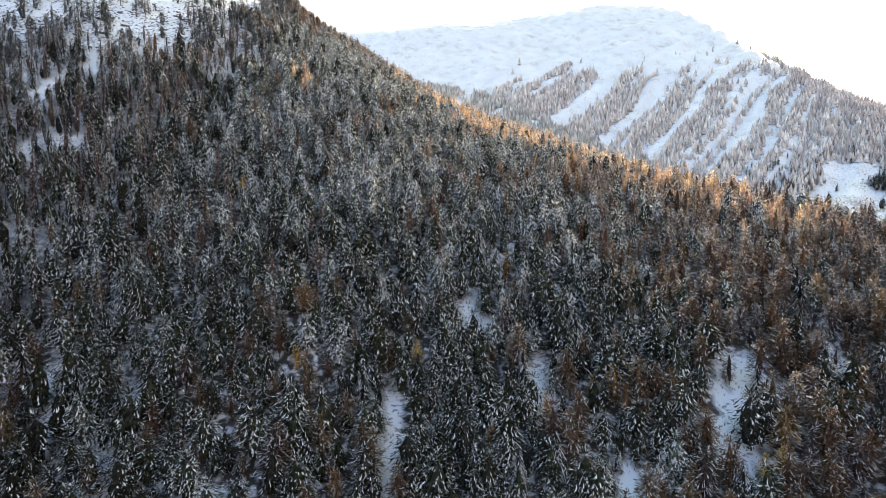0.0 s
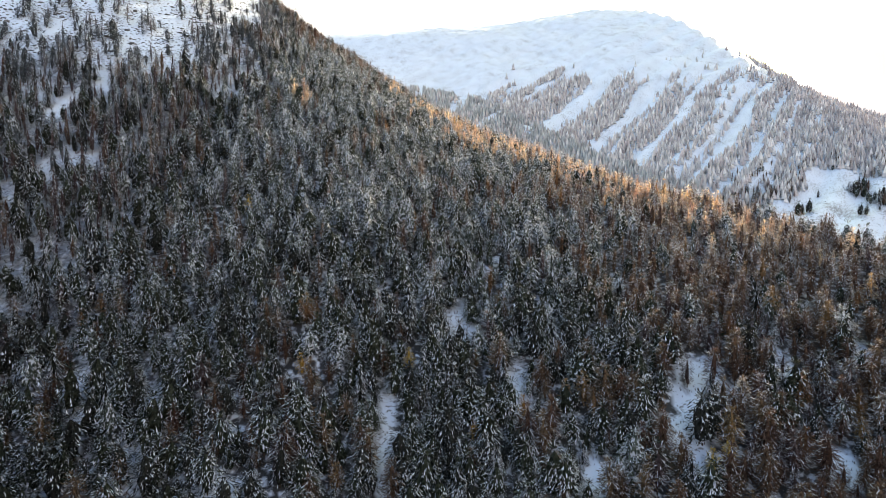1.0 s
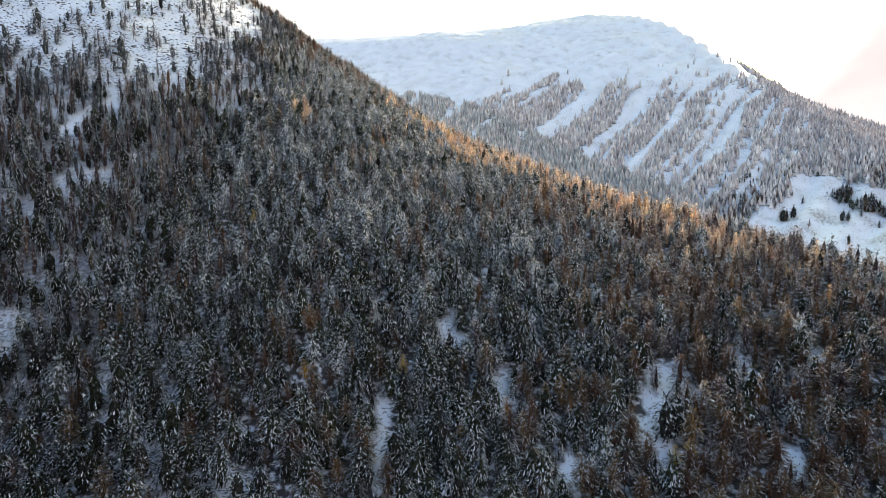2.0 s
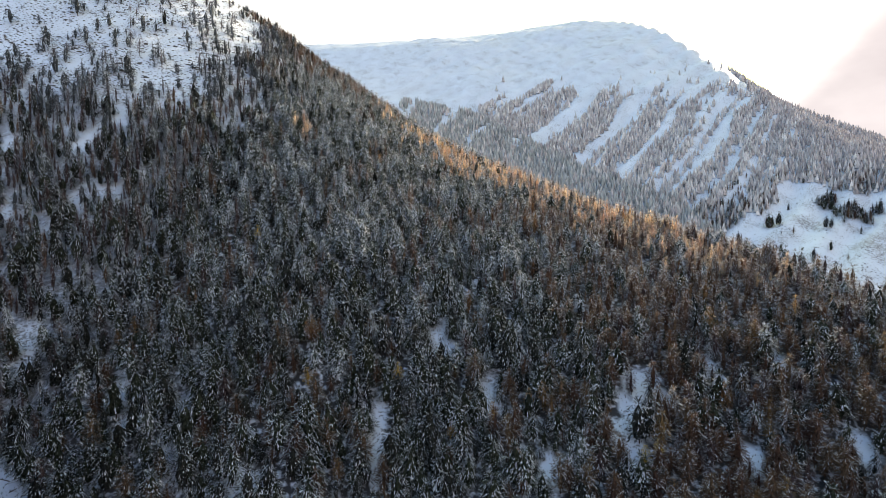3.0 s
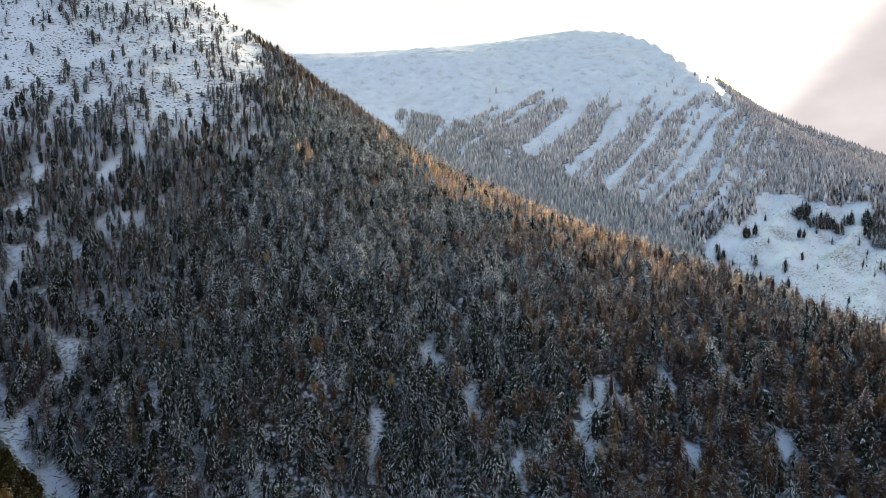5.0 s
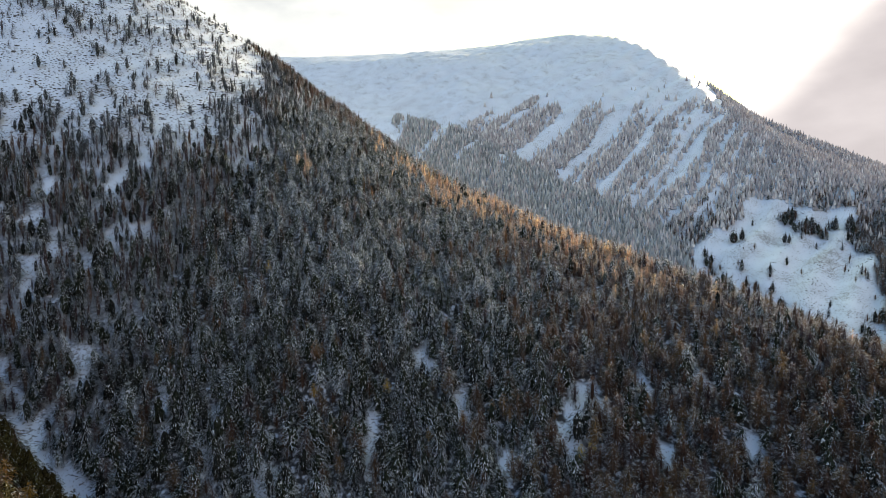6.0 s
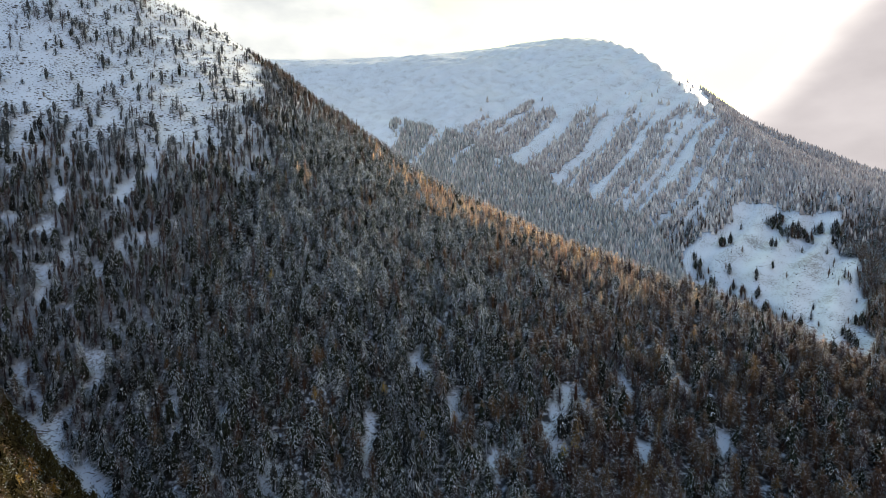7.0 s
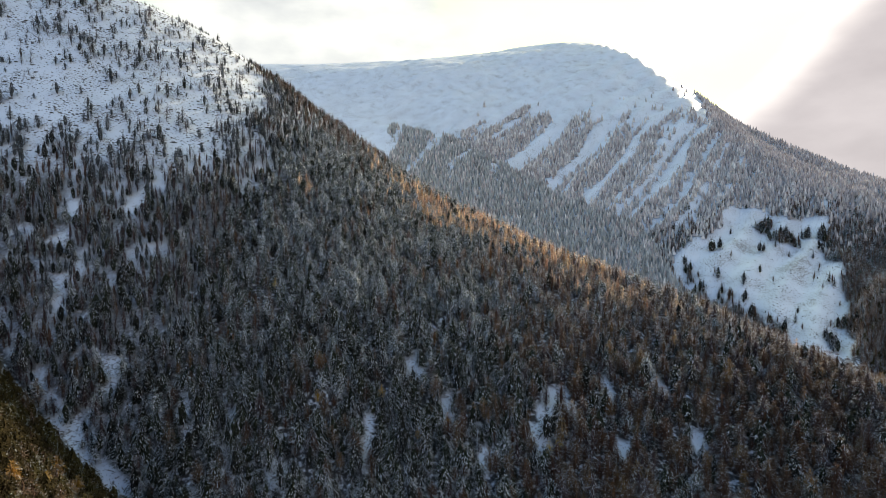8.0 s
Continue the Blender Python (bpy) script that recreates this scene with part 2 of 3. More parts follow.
    link(more.outputs[0], cover.inputs["Value"])
    mix = n("ShaderNodeMix")
    mix.data_type = "RGBA"
    mix.inputs["B"].default_value = (0.13, 0.12, 0.11, 1)
    link(cover.outputs[0], mix.inputs["Factor"])
    link(old, mix.inputs["A"])
    # shade under the closed wood, painted into the ground in uneven patches
    floor_shade, shade_noise, spread = n("ShaderNodeAttribute"), n("ShaderNodeTexNoise"), n("ShaderNodeMapRange")
    floor_shade.attribute_name = "floor_shade"
    shade_noise.inputs["Scale"].default_value, shade_noise.inputs["Detail"].default_value = 0.35, 4.0
    link(coord.outputs["Object"], shade_noise.inputs["Vector"])
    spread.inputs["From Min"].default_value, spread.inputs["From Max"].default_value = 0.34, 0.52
    link(shade_noise.outputs["Fac"], spread.inputs["Value"])
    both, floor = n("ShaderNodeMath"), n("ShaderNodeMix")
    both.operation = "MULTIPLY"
    link(floor_shade.outputs["Fac"], both.inputs[0])
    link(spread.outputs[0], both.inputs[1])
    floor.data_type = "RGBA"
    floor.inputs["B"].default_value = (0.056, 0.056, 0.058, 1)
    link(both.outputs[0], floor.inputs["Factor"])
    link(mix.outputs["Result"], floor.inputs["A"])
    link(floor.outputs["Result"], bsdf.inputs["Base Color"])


grass_and_floor_shade(GROUND)
FOREST_MATS = [PINE, SPRUCE, BROWN, LIT_RUST, GOLD, SNOW, BARK, HAZED_FAR, HAZED_BROWN, RIME_HAZE_PINE, RIME_HAZE_LARCH, SUNLIT_RUST, HAZED_GREEN, OLIVE, OPEN_PINE, OPEN_LARCH, GREY_LARCH, AUTUMN]
I_PINE, I_SPRUCE, I_BROWN, I_RUST, I_GOLD, I_SNOW, I_BARK, I_HAZE, I_HAZEB, I_RHAZE, I_RHAZEL, I_SUNR, I_HAZEG, I_OLIVE, I_OPENP, I_OPENL, I_GREYL, I_AUTUMN = range(18)
RIME_HAZE = {I_PINE: I_RHAZE, I_SPRUCE: I_RHAZE, I_BROWN: I_RHAZEL, I_GREYL: I_RHAZEL, I_RUST: I_SUNR}


# ---------------------------------------------------------------- the lie of the land
def hash2(i, j, seed):
    v = np.sin(i * 127.1 + j * 311.7 + seed * 74.7) * 43758.5453
    return v - np.floor(v)


def vnoise(x, y, size, seed=0):
    """Smooth value noise, -1 to 1."""
    x, y = np.asarray(x, float) / size, np.asarray(y, float) / size
    i, j = np.floor(x), np.floor(y)
    u, v = x - i, y - j
    u, v = u * u * (3 - 2 * u), v * v * (3 - 2 * v)
    a, b = hash2(i, j, seed), hash2(i + 1, j, seed)
    c, d = hash2(i, j + 1, seed), hash2(i + 1, j + 1, seed)
    return 2 * ((a * (1 - u) + b * u) * (1 - v) + (c * (1 - u) + d * u) * v) - 1


def soft(v, w):
    return w * np.logaddexp(0, v / w)


def step(v, a, b):
    t = np.clip((v - a) / (b - a), 0, 1)
    return t * t * (3 - 2 * t)


def smax(a, b, w):
    return a + soft(b - a, w)


def spur(x, y):
    """The tree-covered spur: its crest in plan, its height along it, the slope before and behind it."""
    X = np.clip(x / 100.0, -5.2, 5.0)
    crest = 535.6 - 79.70 * X - 9.716 * X**2 + 0.3993 * X**3
    top = 192.63 - 56.356 * X + 5.7136 * X**2 + 0.1943 * X**3 - 0.3033 * X**4
    grade = 0.21725 - 0.01668 * X + 0.02515 * X**2
    front, back = soft(crest - y, 3.0), soft(y - crest, 3.0)
    top = top + 0.085 * soft(-x - 170, 30.0) + 0.17 * soft(-x - 330, 30.0) - 2.5 + 5.0 * step(x, 130, 260) + 4.5 * step(-x, -20, 60) * (1 - step(-x, 300, 370)) + 2.5 * step(-x, 20, 60) * (1 - step(-x, 110, 150))
    return top - grade * front - (0.62514 + 0.01661 * X) * front**2 / 1000 - (0.115 * X - 0.21424) * back - 0.7 * soft(back - 90 + 0.12 * soft(-x - 120, 30.0), 15.0)


BROOK = np.array([(-700, 560, 330), (-400, 322, 118), (-286, 240, 60), (-236, 201, 34), (-184, 163, 9), (-150, 140, -3), (-90, 116, -12), (0, 102, -18), (150, 90, -22), (400, 60, -40), (1000, -60, -90)], float)
SECOND = np.array([(-700, 1650, 420), (-227, 1450, 394), (-72, 1330, 388), (92, 1230, 342), (213, 1080, 252), (310, 950, 179), (396, 860, 131), (470, 790, 70), (700, 600, -150)], float)
MASSIF = np.array([(-2500, 2300, 640), (-1065, 2253, 779), (-430, 2193, 761), (-94, 2133, 761), (138, 2134, 781), (282, 2166, 805), (516, 2141, 832), (671, 2104, 832), (762, 1893, 722), (863, 1644, 572), (900, 1525, 482), (940, 1435, 410), (985, 1247, 319), (1045, 1127, 250), (1085, 1060, 219), (1166, 960, 153), (2500, 0, 60)], float)


def along(line, x):
    return np.interp(x, line[:, 0], line[:, 1]), np.interp(x, line[:, 0], line[:, 2])


def near_slope(x, y):
    by, bz = along(BROOK, x)
    rise = np.interp(x, [-300, -150, -50, 60], [0.62, 0.55, 0.42, 0.36])
    return 270 - soft(270 - (bz + rise * (by - y)), 25.0)


def second(x, y):
    cy, cz = along(SECOND, x)
    return cz - 0.62 * soft(cy - y, 10.0) - 0.9 * soft(y - cy, 10.0)


def gully(x, y):
    """Distance across the fall line of the massif, for its ribs and snow chutes."""
    return (x - y) * 0.7071 + 14 * vnoise(x, y, 190, 5) + 5 * vnoise(x, y, 60, 6)


def massif(x, y):
    cy, cz = along(MASSIF, x)
    # a rounded summit over steeper flanks
    d = soft(cy - y, 14.0)
    rib = 5.0 * np.sin(gully(x, y) / 8.5) * step(d, 60, 250)
    low = 0.21 * soft(d - 1330, 20.0) * step(x, 430, 500)
    a = 0.34 + 0.26 * step(x, 700, 880) * step(y, 750, 1300)
    return cz - a * d - (0.6 - a) * soft(d - 350, 40.0) - 0.55 * soft(y - cy, 14.0) + rib + low


def height(x, y):
    x, y = np.asarray(x, float), np.asarray(y, float)
    z = smax(spur(x, y), near_slope(x, y), 2.5) - 2.8
    far = smax(massif(x, y), second(x, y), 6.0)
    z = smax(z, np.where(y > 250, far, -400.0), 4.0)
    z = smax(z, -70.0 + 0 * x, 12.0)
    amp = (1 - 0.75 * step(x, 600, 700)) * step(np.hypot(x, y), 900, 1600) * (0.25 + 0.75 * step(np.abs(y - along(MASSIF, x)[0]), 20, 200))
    z = z + 1.3 * vnoise(x, y, 38, 1) + 0.7 * vnoise(x, y, 15, 2) + amp * (9 * vnoise(x, y, 140, 3) + 2.5 * vnoise(x, y, 60, 4))
    return z + 0.35 * vnoise(x, y, 6, 7)


GLADES = [(13, 213, 5.6, 12.0), (98, 180, 4.8, 15.4), (106, 192, 4.9, 7.5), (113, 188, 4.9, 11.4), (91, 169, 5.8, 8.4), (182, 200, 4.9, 14.4), (192, 159, 4.9, 9.4), (-200, 215, 6.7, 6.5), (-194, 207, 3.1, 7.5), (-17, 166, 3.8, 13.5), (-138, 187, 3.4, 7.0), (-131, 173, 2.8, 9.0), (-69, 147, 4.9, 9.4), (147, 198, 3.1, 9.4), (143, 155, 4.9, 6.5), (34, 185, 4.0, 10.5), (57, 155, 3.1, 10.5), (-129, 159, 3.6, 7.5), (-299, 340, 9, 9), (-253, 349, 10, 9), (-371, 396, 16, 14), (-179, 434, 8, 8), (-293, 314, 8, 8)]


def gap(x, y):
    """How open the wood is: 0 closed, 1 bare snow."""
    g = np.zeros_like(x)
    wob = 0.5 * vnoise(x, y, 9, 21) + 0.45 * vnoise(x, y, 4, 28)
    for cx, cy, rx, ry in GLADES:
        d = np.hypot((x - cx) / rx, (y - cy) / ry) + wob
        g = np.maximum(g, 0.96 * (1 - step(d, 0.92, 1.22)))
    by, _ = along(BROOK, x)
    g = np.maximum(g, 0.80 * (1 - step(np.abs(y - by - 3 + 5 * vnoise(x, y, 14, 22)) + 2.5 * vnoise(x, y, 6, 30), 1.6, 3.9)) * step(-x, 135, 160) * (1 - 0.6 * step(-x, 228, 262)))
    high = step(y + 30 * vnoise(x, y, 60, 23) + 14 * vnoise(x, y, 22, 24), 352, 450) * (0.55 * step(-x + 18 * vnoise(x, y, 40, 25), 105, 170) + 0.45 * step(-x + 24 * vnoise(x, y, 25, 29), 165, 230))
    # thin larch wood with snow between the stems
    patch = 0.58 * step(0.6 * vnoise(x, y, 24, 26) + 0.7 * vnoise(x, y, 8, 38), 0.05, 0.5) * step(-x, 165, 235) * step(y, 205, 250)
    patch = np.maximum(patch, 0.5 * step(vnoise(x, y, 17, 39) + 0.5 * vnoise(x, y, 6, 40), 0.0, 0.4) * step(-x, 55, 95) * (1 - step(-x, 150, 175)) * (1 - step(y, 172, 205)))
    patch = np.maximum(patch, 0.52 * step(vnoise(x, y, 26, 45) + 0.6 * vnoise(x, y, 9, 46), -0.05, 0.45) * step(-x, 65, 120) * (1 - step(-x, 225, 260)) * step(y, 385, 430) * (1 - step(y, 590, 640)))
    high = high * (1 - step(y + 0.1 * (x + 261) + 10 * vnoise(x, y, 20, 44), 692, 715) * (1 - step(-x, 235, 280)))
    high = high * (0.70 + 0.23 * step(vnoise(x, y, 30, 34) + 0.6 * vnoise(x, y, 12, 35), -0.35, 0.25))
    return np.maximum(np.maximum(g, high), patch)


def in_bowl(x, y):
    """The open snow bowl across the side valley, 1 inside."""
    w = 14 * vnoise(x, y, 40, 69) + 6 * vnoise(x, y, 15, 74)
    side = np.minimum(580 + 0.62 * (y - 529) - x, x - 474 + 0.23 * (y - 550))
    upper = np.minimum(732 + 0.675 * (x - 438), 846 - 0.6 * (x - 607)) - y
    return step(np.minimum(np.minimum(side, upper), y - 400) + w, -3, 4)


def tussocks(x, y):
    """Broken ground in the bowl, where heather and stones stand out of the snow."""
    slant = np.hypot((0.855 * (x - 602) + 0.519 * (y - 658)) / 75, (0.855 * (y - 658) - 0.519 * (x - 602)) / 13)
    hollow = np.hypot((x - 562) / 22, (y - 566) / 12)
    head = np.hypot((x - 562) / 24, (y - 728) / 14)
    d = np.minimum(np.minimum(slant, hollow), head) + 0.5 * vnoise(x, y, 12, 47)
    return in_bowl(x, y) * (0.015 + 0.10 * (1 - step(d, 0.5, 1.25)))


def mesh_from(name, verts, faces, mats, index=None, smooth=False):
    """A mesh from arrays of corners and of triangles or quads."""
    me = bpy.data.meshes.new(name)
    k = faces.shape[1]
    me.vertices.add(len(verts))
    me.vertices.foreach_set("co", np.ascontiguousarray(verts, np.float32).ravel())
    me.loops.add(faces.size)
    me.loops.foreach_set("vertex_index", np.ascontiguousarray(faces, np.int32).ravel())
    me.polygons.add(len(faces))
    me.polygons.foreach_set("loop_start", np.arange(0, faces.size, k, dtype=np.int32))
    for m in mats:
        me.materials.append(m)
    if index is not None:
        me.polygons.foreach_set("material_index", np.ascontiguousarray(index, np.int32))
    me.polygons.foreach_set("use_smooth", np.full(len(faces), smooth))
    me.update(calc_edges=True)
    return me


def make_ground():
    """One sheet out to the horizon, finer ahead."""
    ang = np.concatenate([np.linspace(-60, 60, 320), np.linspace(60, 300, 60)[1:-1]])
    rad = np.concatenate([[0.02, 30.0, 60.0, 90.0], np.geomspace(110, 1600, 235), np.arange(1612, 2500, 13.0), np.geomspace(2500, 4700, 14)])
    A, R = np.meshgrid(np.radians(ang), rad, indexing="ij")
    x, y = 10 + R * np.sin(A), -120 + R * np.cos(A)
    v = np.stack([x, y, height(x, y)], -1).reshape(-1, 3)
    na, nr = len(ang), len(rad)
    i, j = np.meshgrid(np.arange(na), np.arange(nr - 1), indexing="ij")
    i2 = (i + 1) % na
    f = np.stack([i * nr + j, i * nr + j + 1, i2 * nr + j + 1, i2 * nr + j], -1).reshape(-1, 4)[:, ::-1]
    me = mesh_from("ground", v, f, [GROUND], smooth=True)
    by, _ = along(BROOK, v[:, 0])
    # weight of the painted shade, following the tree cover
    floor_shade = (1 - step(gap(v[:, 0], v[:, 1]), 0.0, 0.55)) * step(v[:, 1], by + 2, by + 6) * (1 - step(v[:, 1], 520, 600)) * (1 - step(v[:, 0], 400, 440)) * (1 - 0.4 * step(-v[:, 0], 130, 200))
    floor_shade = np.maximum(floor_shade, (1 - in_bowl(v[:, 0], v[:, 1])) * step(v[:, 0], 440, 460) * step(v[:, 1], 250, 300) * (1 - step(v[:, 1], 700, 850)))
    # near side, mostly out of view: ground darkened to cut light bounced onto the spur
    floor_shade = np.maximum(floor_shade, 1 - step(v[:, 1], by - 8, by - 3))
    me.attributes.new("floor_shade", "FLOAT", "POINT").data.foreach_set("value", floor_shade.astype(np.float32))
    me.attributes.new("tussocks", "FLOAT", "POINT").data.foreach_set("value", tussocks(v[:, 0], v[:, 1]).astype(np.float32))
    ob = new("ground", me)
    return tagged(ob, "snow-covered mountain slopes with spurs, gullies and a brook bed", "ground", kind="structure")


make_ground()


# ---------------------------------------------------------------- trees
class Shape:
    """Triangles of one tree, by material."""

    def __init__(self):
        self.v, self.f, self.m = [], [], []

    def tri(self, pts, faces, mat):
        n = len(self.v)
        self.v.extend(pts)
        self.f.extend([[n + a for a in q] for q in faces])
        self.m.extend([mat] * len(faces))

    def done(self):
        return np.array(self.v, float), np.array(self.f, int), np.array(self.m, int)


def conifer(seed, tall, wide, fronds, leaf, snow, kind="pine", sides=5, broad=1.0, body=1.0, flecks=0.08):
    """A trunk, a ragged inner crown, fingers of drooping twigs all over it and snow lying on some of them."""
    r = random.Random(seed)
    s = Shape()
    bend = (r.uniform(-0.4, 0.4), r.uniform(-0.4, 0.4))

    def axis(u):
        return bend[0] * u * u, bend[1] * u * u

    def tube(levels, mat, k, rough=0.0):
        ring = []
        for u, rad in levels:
            cx, cy = axis(u)
            for a in range(k):
                q = rad * (1 + r.uniform(-rough, rough))
                ring.append((cx + q * math.cos(a * 6.283 / k + 2 * u), cy + q * math.sin(a * 6.283 / k + 2 * u), u * tall + r.uniform(-rough, rough)))
        faces = []
        for b in range(len(levels) - 1):
            for a in range(k):
                p, q = a + b * k, (a + 1) % k + b * k
                faces += [(p, q, q + k), (p, q + k, p + k)]
        s.tri(ring, faces, mat)

    tube(((-0.05, 0.24), (0.92, 0.03)), I_BARK, max(3, sides - 1))
    base = {"pine": 0.12, "larch": 0.16, "spire": 0.05}[kind]

    def reach(u):
        w = max(0.0, (u - base) / (1 - base))
        if kind == "pine":
            return wide * max(0.30, (1 - w ** 2.6) ** 0.55) * min(1.0, 0.76 + w * 1.2)
        if kind == "larch":
            return wide * max(0.20, (1 - w ** 1.7) ** 0.7) * min(1.0, 0.72 + w * 1.4)
        return wide * max(0.10, (1 - w) ** 0.8)

    fine = fronds > 105
    lobes, phase = r.choice((2, 3)), r.uniform(0, 6.283)
    fill = {"pine": 0.50, "larch": 0.26, "spire": 0.36}[kind]
    if kind == "larch" and sides == 3:
        fill = 0.38
    tube([(u, reach(u) * fill * body * q) for u, q in ((base, 0.8), (0.42, 1.0), (0.70, 0.95), (0.88, 0.3))], leaf, max(4, sides), 0.38)
    if kind == "larch":
        fronds = int(fronds * 1.35)
    turn = 0.0
    for i in range(fronds):
        top = i > 0.86 * fronds and kind != "spire"
        u = base + (1 - base) * ((i + r.uniform(0, 1)) / fronds) ** 0.85
        if not top and r.random() > 0.35 + 0.65 * reach(u) / wide:
            u = base + (u - base) * 0.6
        u = min(0.96, u)
        turn += 2.39996 + r.uniform(-0.5, 0.5)
        cx, cy = axis(u)
        R = reach(u) * r.uniform(0.78, 1.20) * (1 + 0.24 * math.sin(lobes * turn + phase + 5 * u))
        start = R * (r.uniform(0.0, 0.45) if kind == "larch" or top else r.uniform(0.42, 0.82) if kind == "pine" and fine else r.uniform(0.20, 0.62) if kind == "pine" else r.uniform(0.08, 0.62))
        L = min(R - start, (1.3 if fine else 1.9) if kind == "pine" else 2.0) + r.uniform(0.2, 0.6)
        droop = {"pine": 0.32, "larch": 0.10, "spire": 0.75}[kind] + r.uniform(-0.5, 0.5)
        if top:
            droop, L = r.uniform(-1.5, -0.1), 0.75 * L
        w = broad * r.uniform(0.17, 0.36) * (0.6 + 0.5 * R / wide) * (0.7 if kind == "larch" else 1.0)
        skew = r.uniform(-0.65, 0.65)
        ca, sa = math.cos(turn), math.sin(turn)
        z = u * tall + 0.40 * R - 0.35 * start - (0.25 * R if top else 0.0)
        da, db = math.cos(turn + skew), math.sin(turn + skew)

        def at(t, side, up):
            return (cx + start * ca + L * t * da - side * w * db, cy + start * sa + L * t * db + side * w * da, z - droop * L * t * (0.6 + 0.5 * t) - 0.15 * R + up)

        lies = r.random() < (snow + flecks) * (0.6 if top else 1.0)
        a, q = (r.uniform(0.2, 0.5), r.uniform(0.4, 0.8)) if fine else (r.uniform(0.0, 0.35), r.uniform(0.22, 0.48))
        e, h = r.uniform(0.75, 1.0), r.uniform(0.7, 1.3)
        s.tri([at(0.0, 0, 0.10), at(1.0, -h, -0.1), at(e, 2.1 - h, -0.1)], [(0, 1, 2)], leaf)
        if lies:
            s.tri([at(a, 0, 0.2), at(1.08, -q, 0.12), at(e, q, 0.12)], [(0, 1, 2)], I_SNOW)
    return s.done()


def tiny(seed, leaf):
    """A far tree: ragged stacked skirts."""
    r = random.Random(seed)
    s = Shape()
    for z0, z1, rad in ((0.0, 0.66, 0.27), (0.34, 1.0, 0.19)):
        k = 4
        turn = r.uniform(0, 6)
        pts = [(rad * r.uniform(0.7, 1.3) * math.cos(turn + a * 6.283 / k), rad * r.uniform(0.7, 1.3) * math.sin(turn + a * 6.283 / k), z0 + r.uniform(-0.05, 0.06)) for a in range(k)]
        s.tri(pts + [(r.uniform(-0.03, 0.03), r.uniform(-0.03, 0.03), z1)], [(a, (a + 1) % k, k) for a in range(k)], leaf)
    return s.done()


def plant(shapes, which, pos, scale, seed, slim=None):
    """Many trees as arrays: shape number, foot and size of each."""
    rng = np.random.default_rng(seed)
    V, F, Mi, T, n = [], [], [], [], 0
    for k, (v, f, m) in enumerate(shapes):
        sel = np.where(which == k)[0]
        if not len(sel):
            continue
        a = rng.uniform(0, 6.283, len(sel))
        c, s = np.cos(a)[:, None], np.sin(a)[:, None]
        sc = scale[sel][:, None]
        tip = rng.normal(0, 0.025, (len(sel), 2))
        st = sc * rng.uniform(0.88, 1.12, (len(sel), 1))
        if slim is not None:
            sc = sc * slim[sel][:, None]
        z = v[None, :, 2] * st
        x = (v[None, :, 0] * c - v[None, :, 1] * s) * sc + pos[sel][:, 0:1] + tip[:, 0:1] * z
        y = (v[None, :, 0] * s + v[None, :, 1] * c) * sc + pos[sel][:, 1:2] + tip[:, 1:2] * z
        V.append(np.stack([x, y, z + pos[sel][:, 2:3]], -1).reshape(-1, 3))
        F.append((f[None] + (n + np.arange(len(sel))[:, None, None] * len(v))).reshape(-1, 3))
        Mi.append(np.tile(m, len(sel)))
        T.append(np.repeat(rng.random(len(sel)), len(v)))
        n += len(sel) * len(v)
    return np.concatenate(V), np.concatenate(F), np.concatenate(Mi), np.concatenate(T)


def jittered(x0, x1, y0, y1, size, seed):
    rng = np.random.default_rng(seed)
    gx, gy = np.meshgrid(np.arange(x0, x1, size), np.arange(y0, y1, size))
    gx, gy = gx.ravel(), gy.ravel()
    return gx + rng.uniform(-0.46, 0.46, gx.size) * size, gy + rng.uniform(-0.46, 0.46, gx.size) * size, rng


SORTS = [(I_PINE, 0.26, "pine", 4.7, 13.2), (I_PINE, 0.62, "pine", 4.5, 13.6), (I_SPRUCE, 0.60, "spire", 4.2, 15.5), (I_SPRUCE, 0.14, "pine", 4.4, 14.2),
         (I_GREYL, 0.20, "larch", 4.5, 14.4), (I_BROWN, 0.06, "larch", 4.5, 14.0), (I_RUST, 0.10, "larch", 4.4, 13.5), (I_GOLD, 0.05, "larch", 4.2, 13.0), (I_OLIVE, 0.0, "pine", 4.4, 13.5), (I_AUTUMN, 0.06, "larch", 4.4, 13.5)]


# sorts on the open slope swap to the haze-paled copies
SLOPE_HAZE = {I_PINE: I_OPENP, I_SPRUCE: I_OPENP, I_BROWN: I_OPENL, I_GREYL: I_OPENL, I_RUST: I_OPENL}


def sorts(seed, fronds, sides, broad, body=1.0, flecks=0.08, paler=RIME_HAZE):
    """Every sort twice: as it grows low down, and paled by frost and painted haze higher up."""
    made = []
    for j in (0, 1):
        for i, (leaf, sn, kind, wide, tall) in enumerate(SORTS):
            made.append(conifer(seed + i + 20 * j, tall * (1 - 0.04 * j), wide, fronds, paler.get(leaf, leaf) if j else leaf, sn, kind, sides, broad, body, flecks))
    return made


MID = sorts(40, 240, 5, 0.98, 1.0, 0.08)
SMALL = sorts(140, 100, 4, 1.25, 1.1, 0.32)
NEAR = sorts(340, 90, 4, 1.3, 1.0, 0.03)
OPEN = sorts(440, 80, 4, 1.2, 0.7, 0.24, SLOPE_HAZE)
SPARE = sorts(240, 58, 4, 1.5, 1.1, 0.32)


def species(x, y, rng):
    """Larches along the crest, sun painted into their rust, and on the sunny side; pines in the middle."""
    X = np.clip(x / 100.0, -5.2, 5.0)
    crest = 535.6 - 79.70 * X - 9.716 * X**2 + 0.3993 * X**3
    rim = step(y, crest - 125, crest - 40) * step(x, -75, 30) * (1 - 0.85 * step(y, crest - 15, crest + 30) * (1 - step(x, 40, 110)))
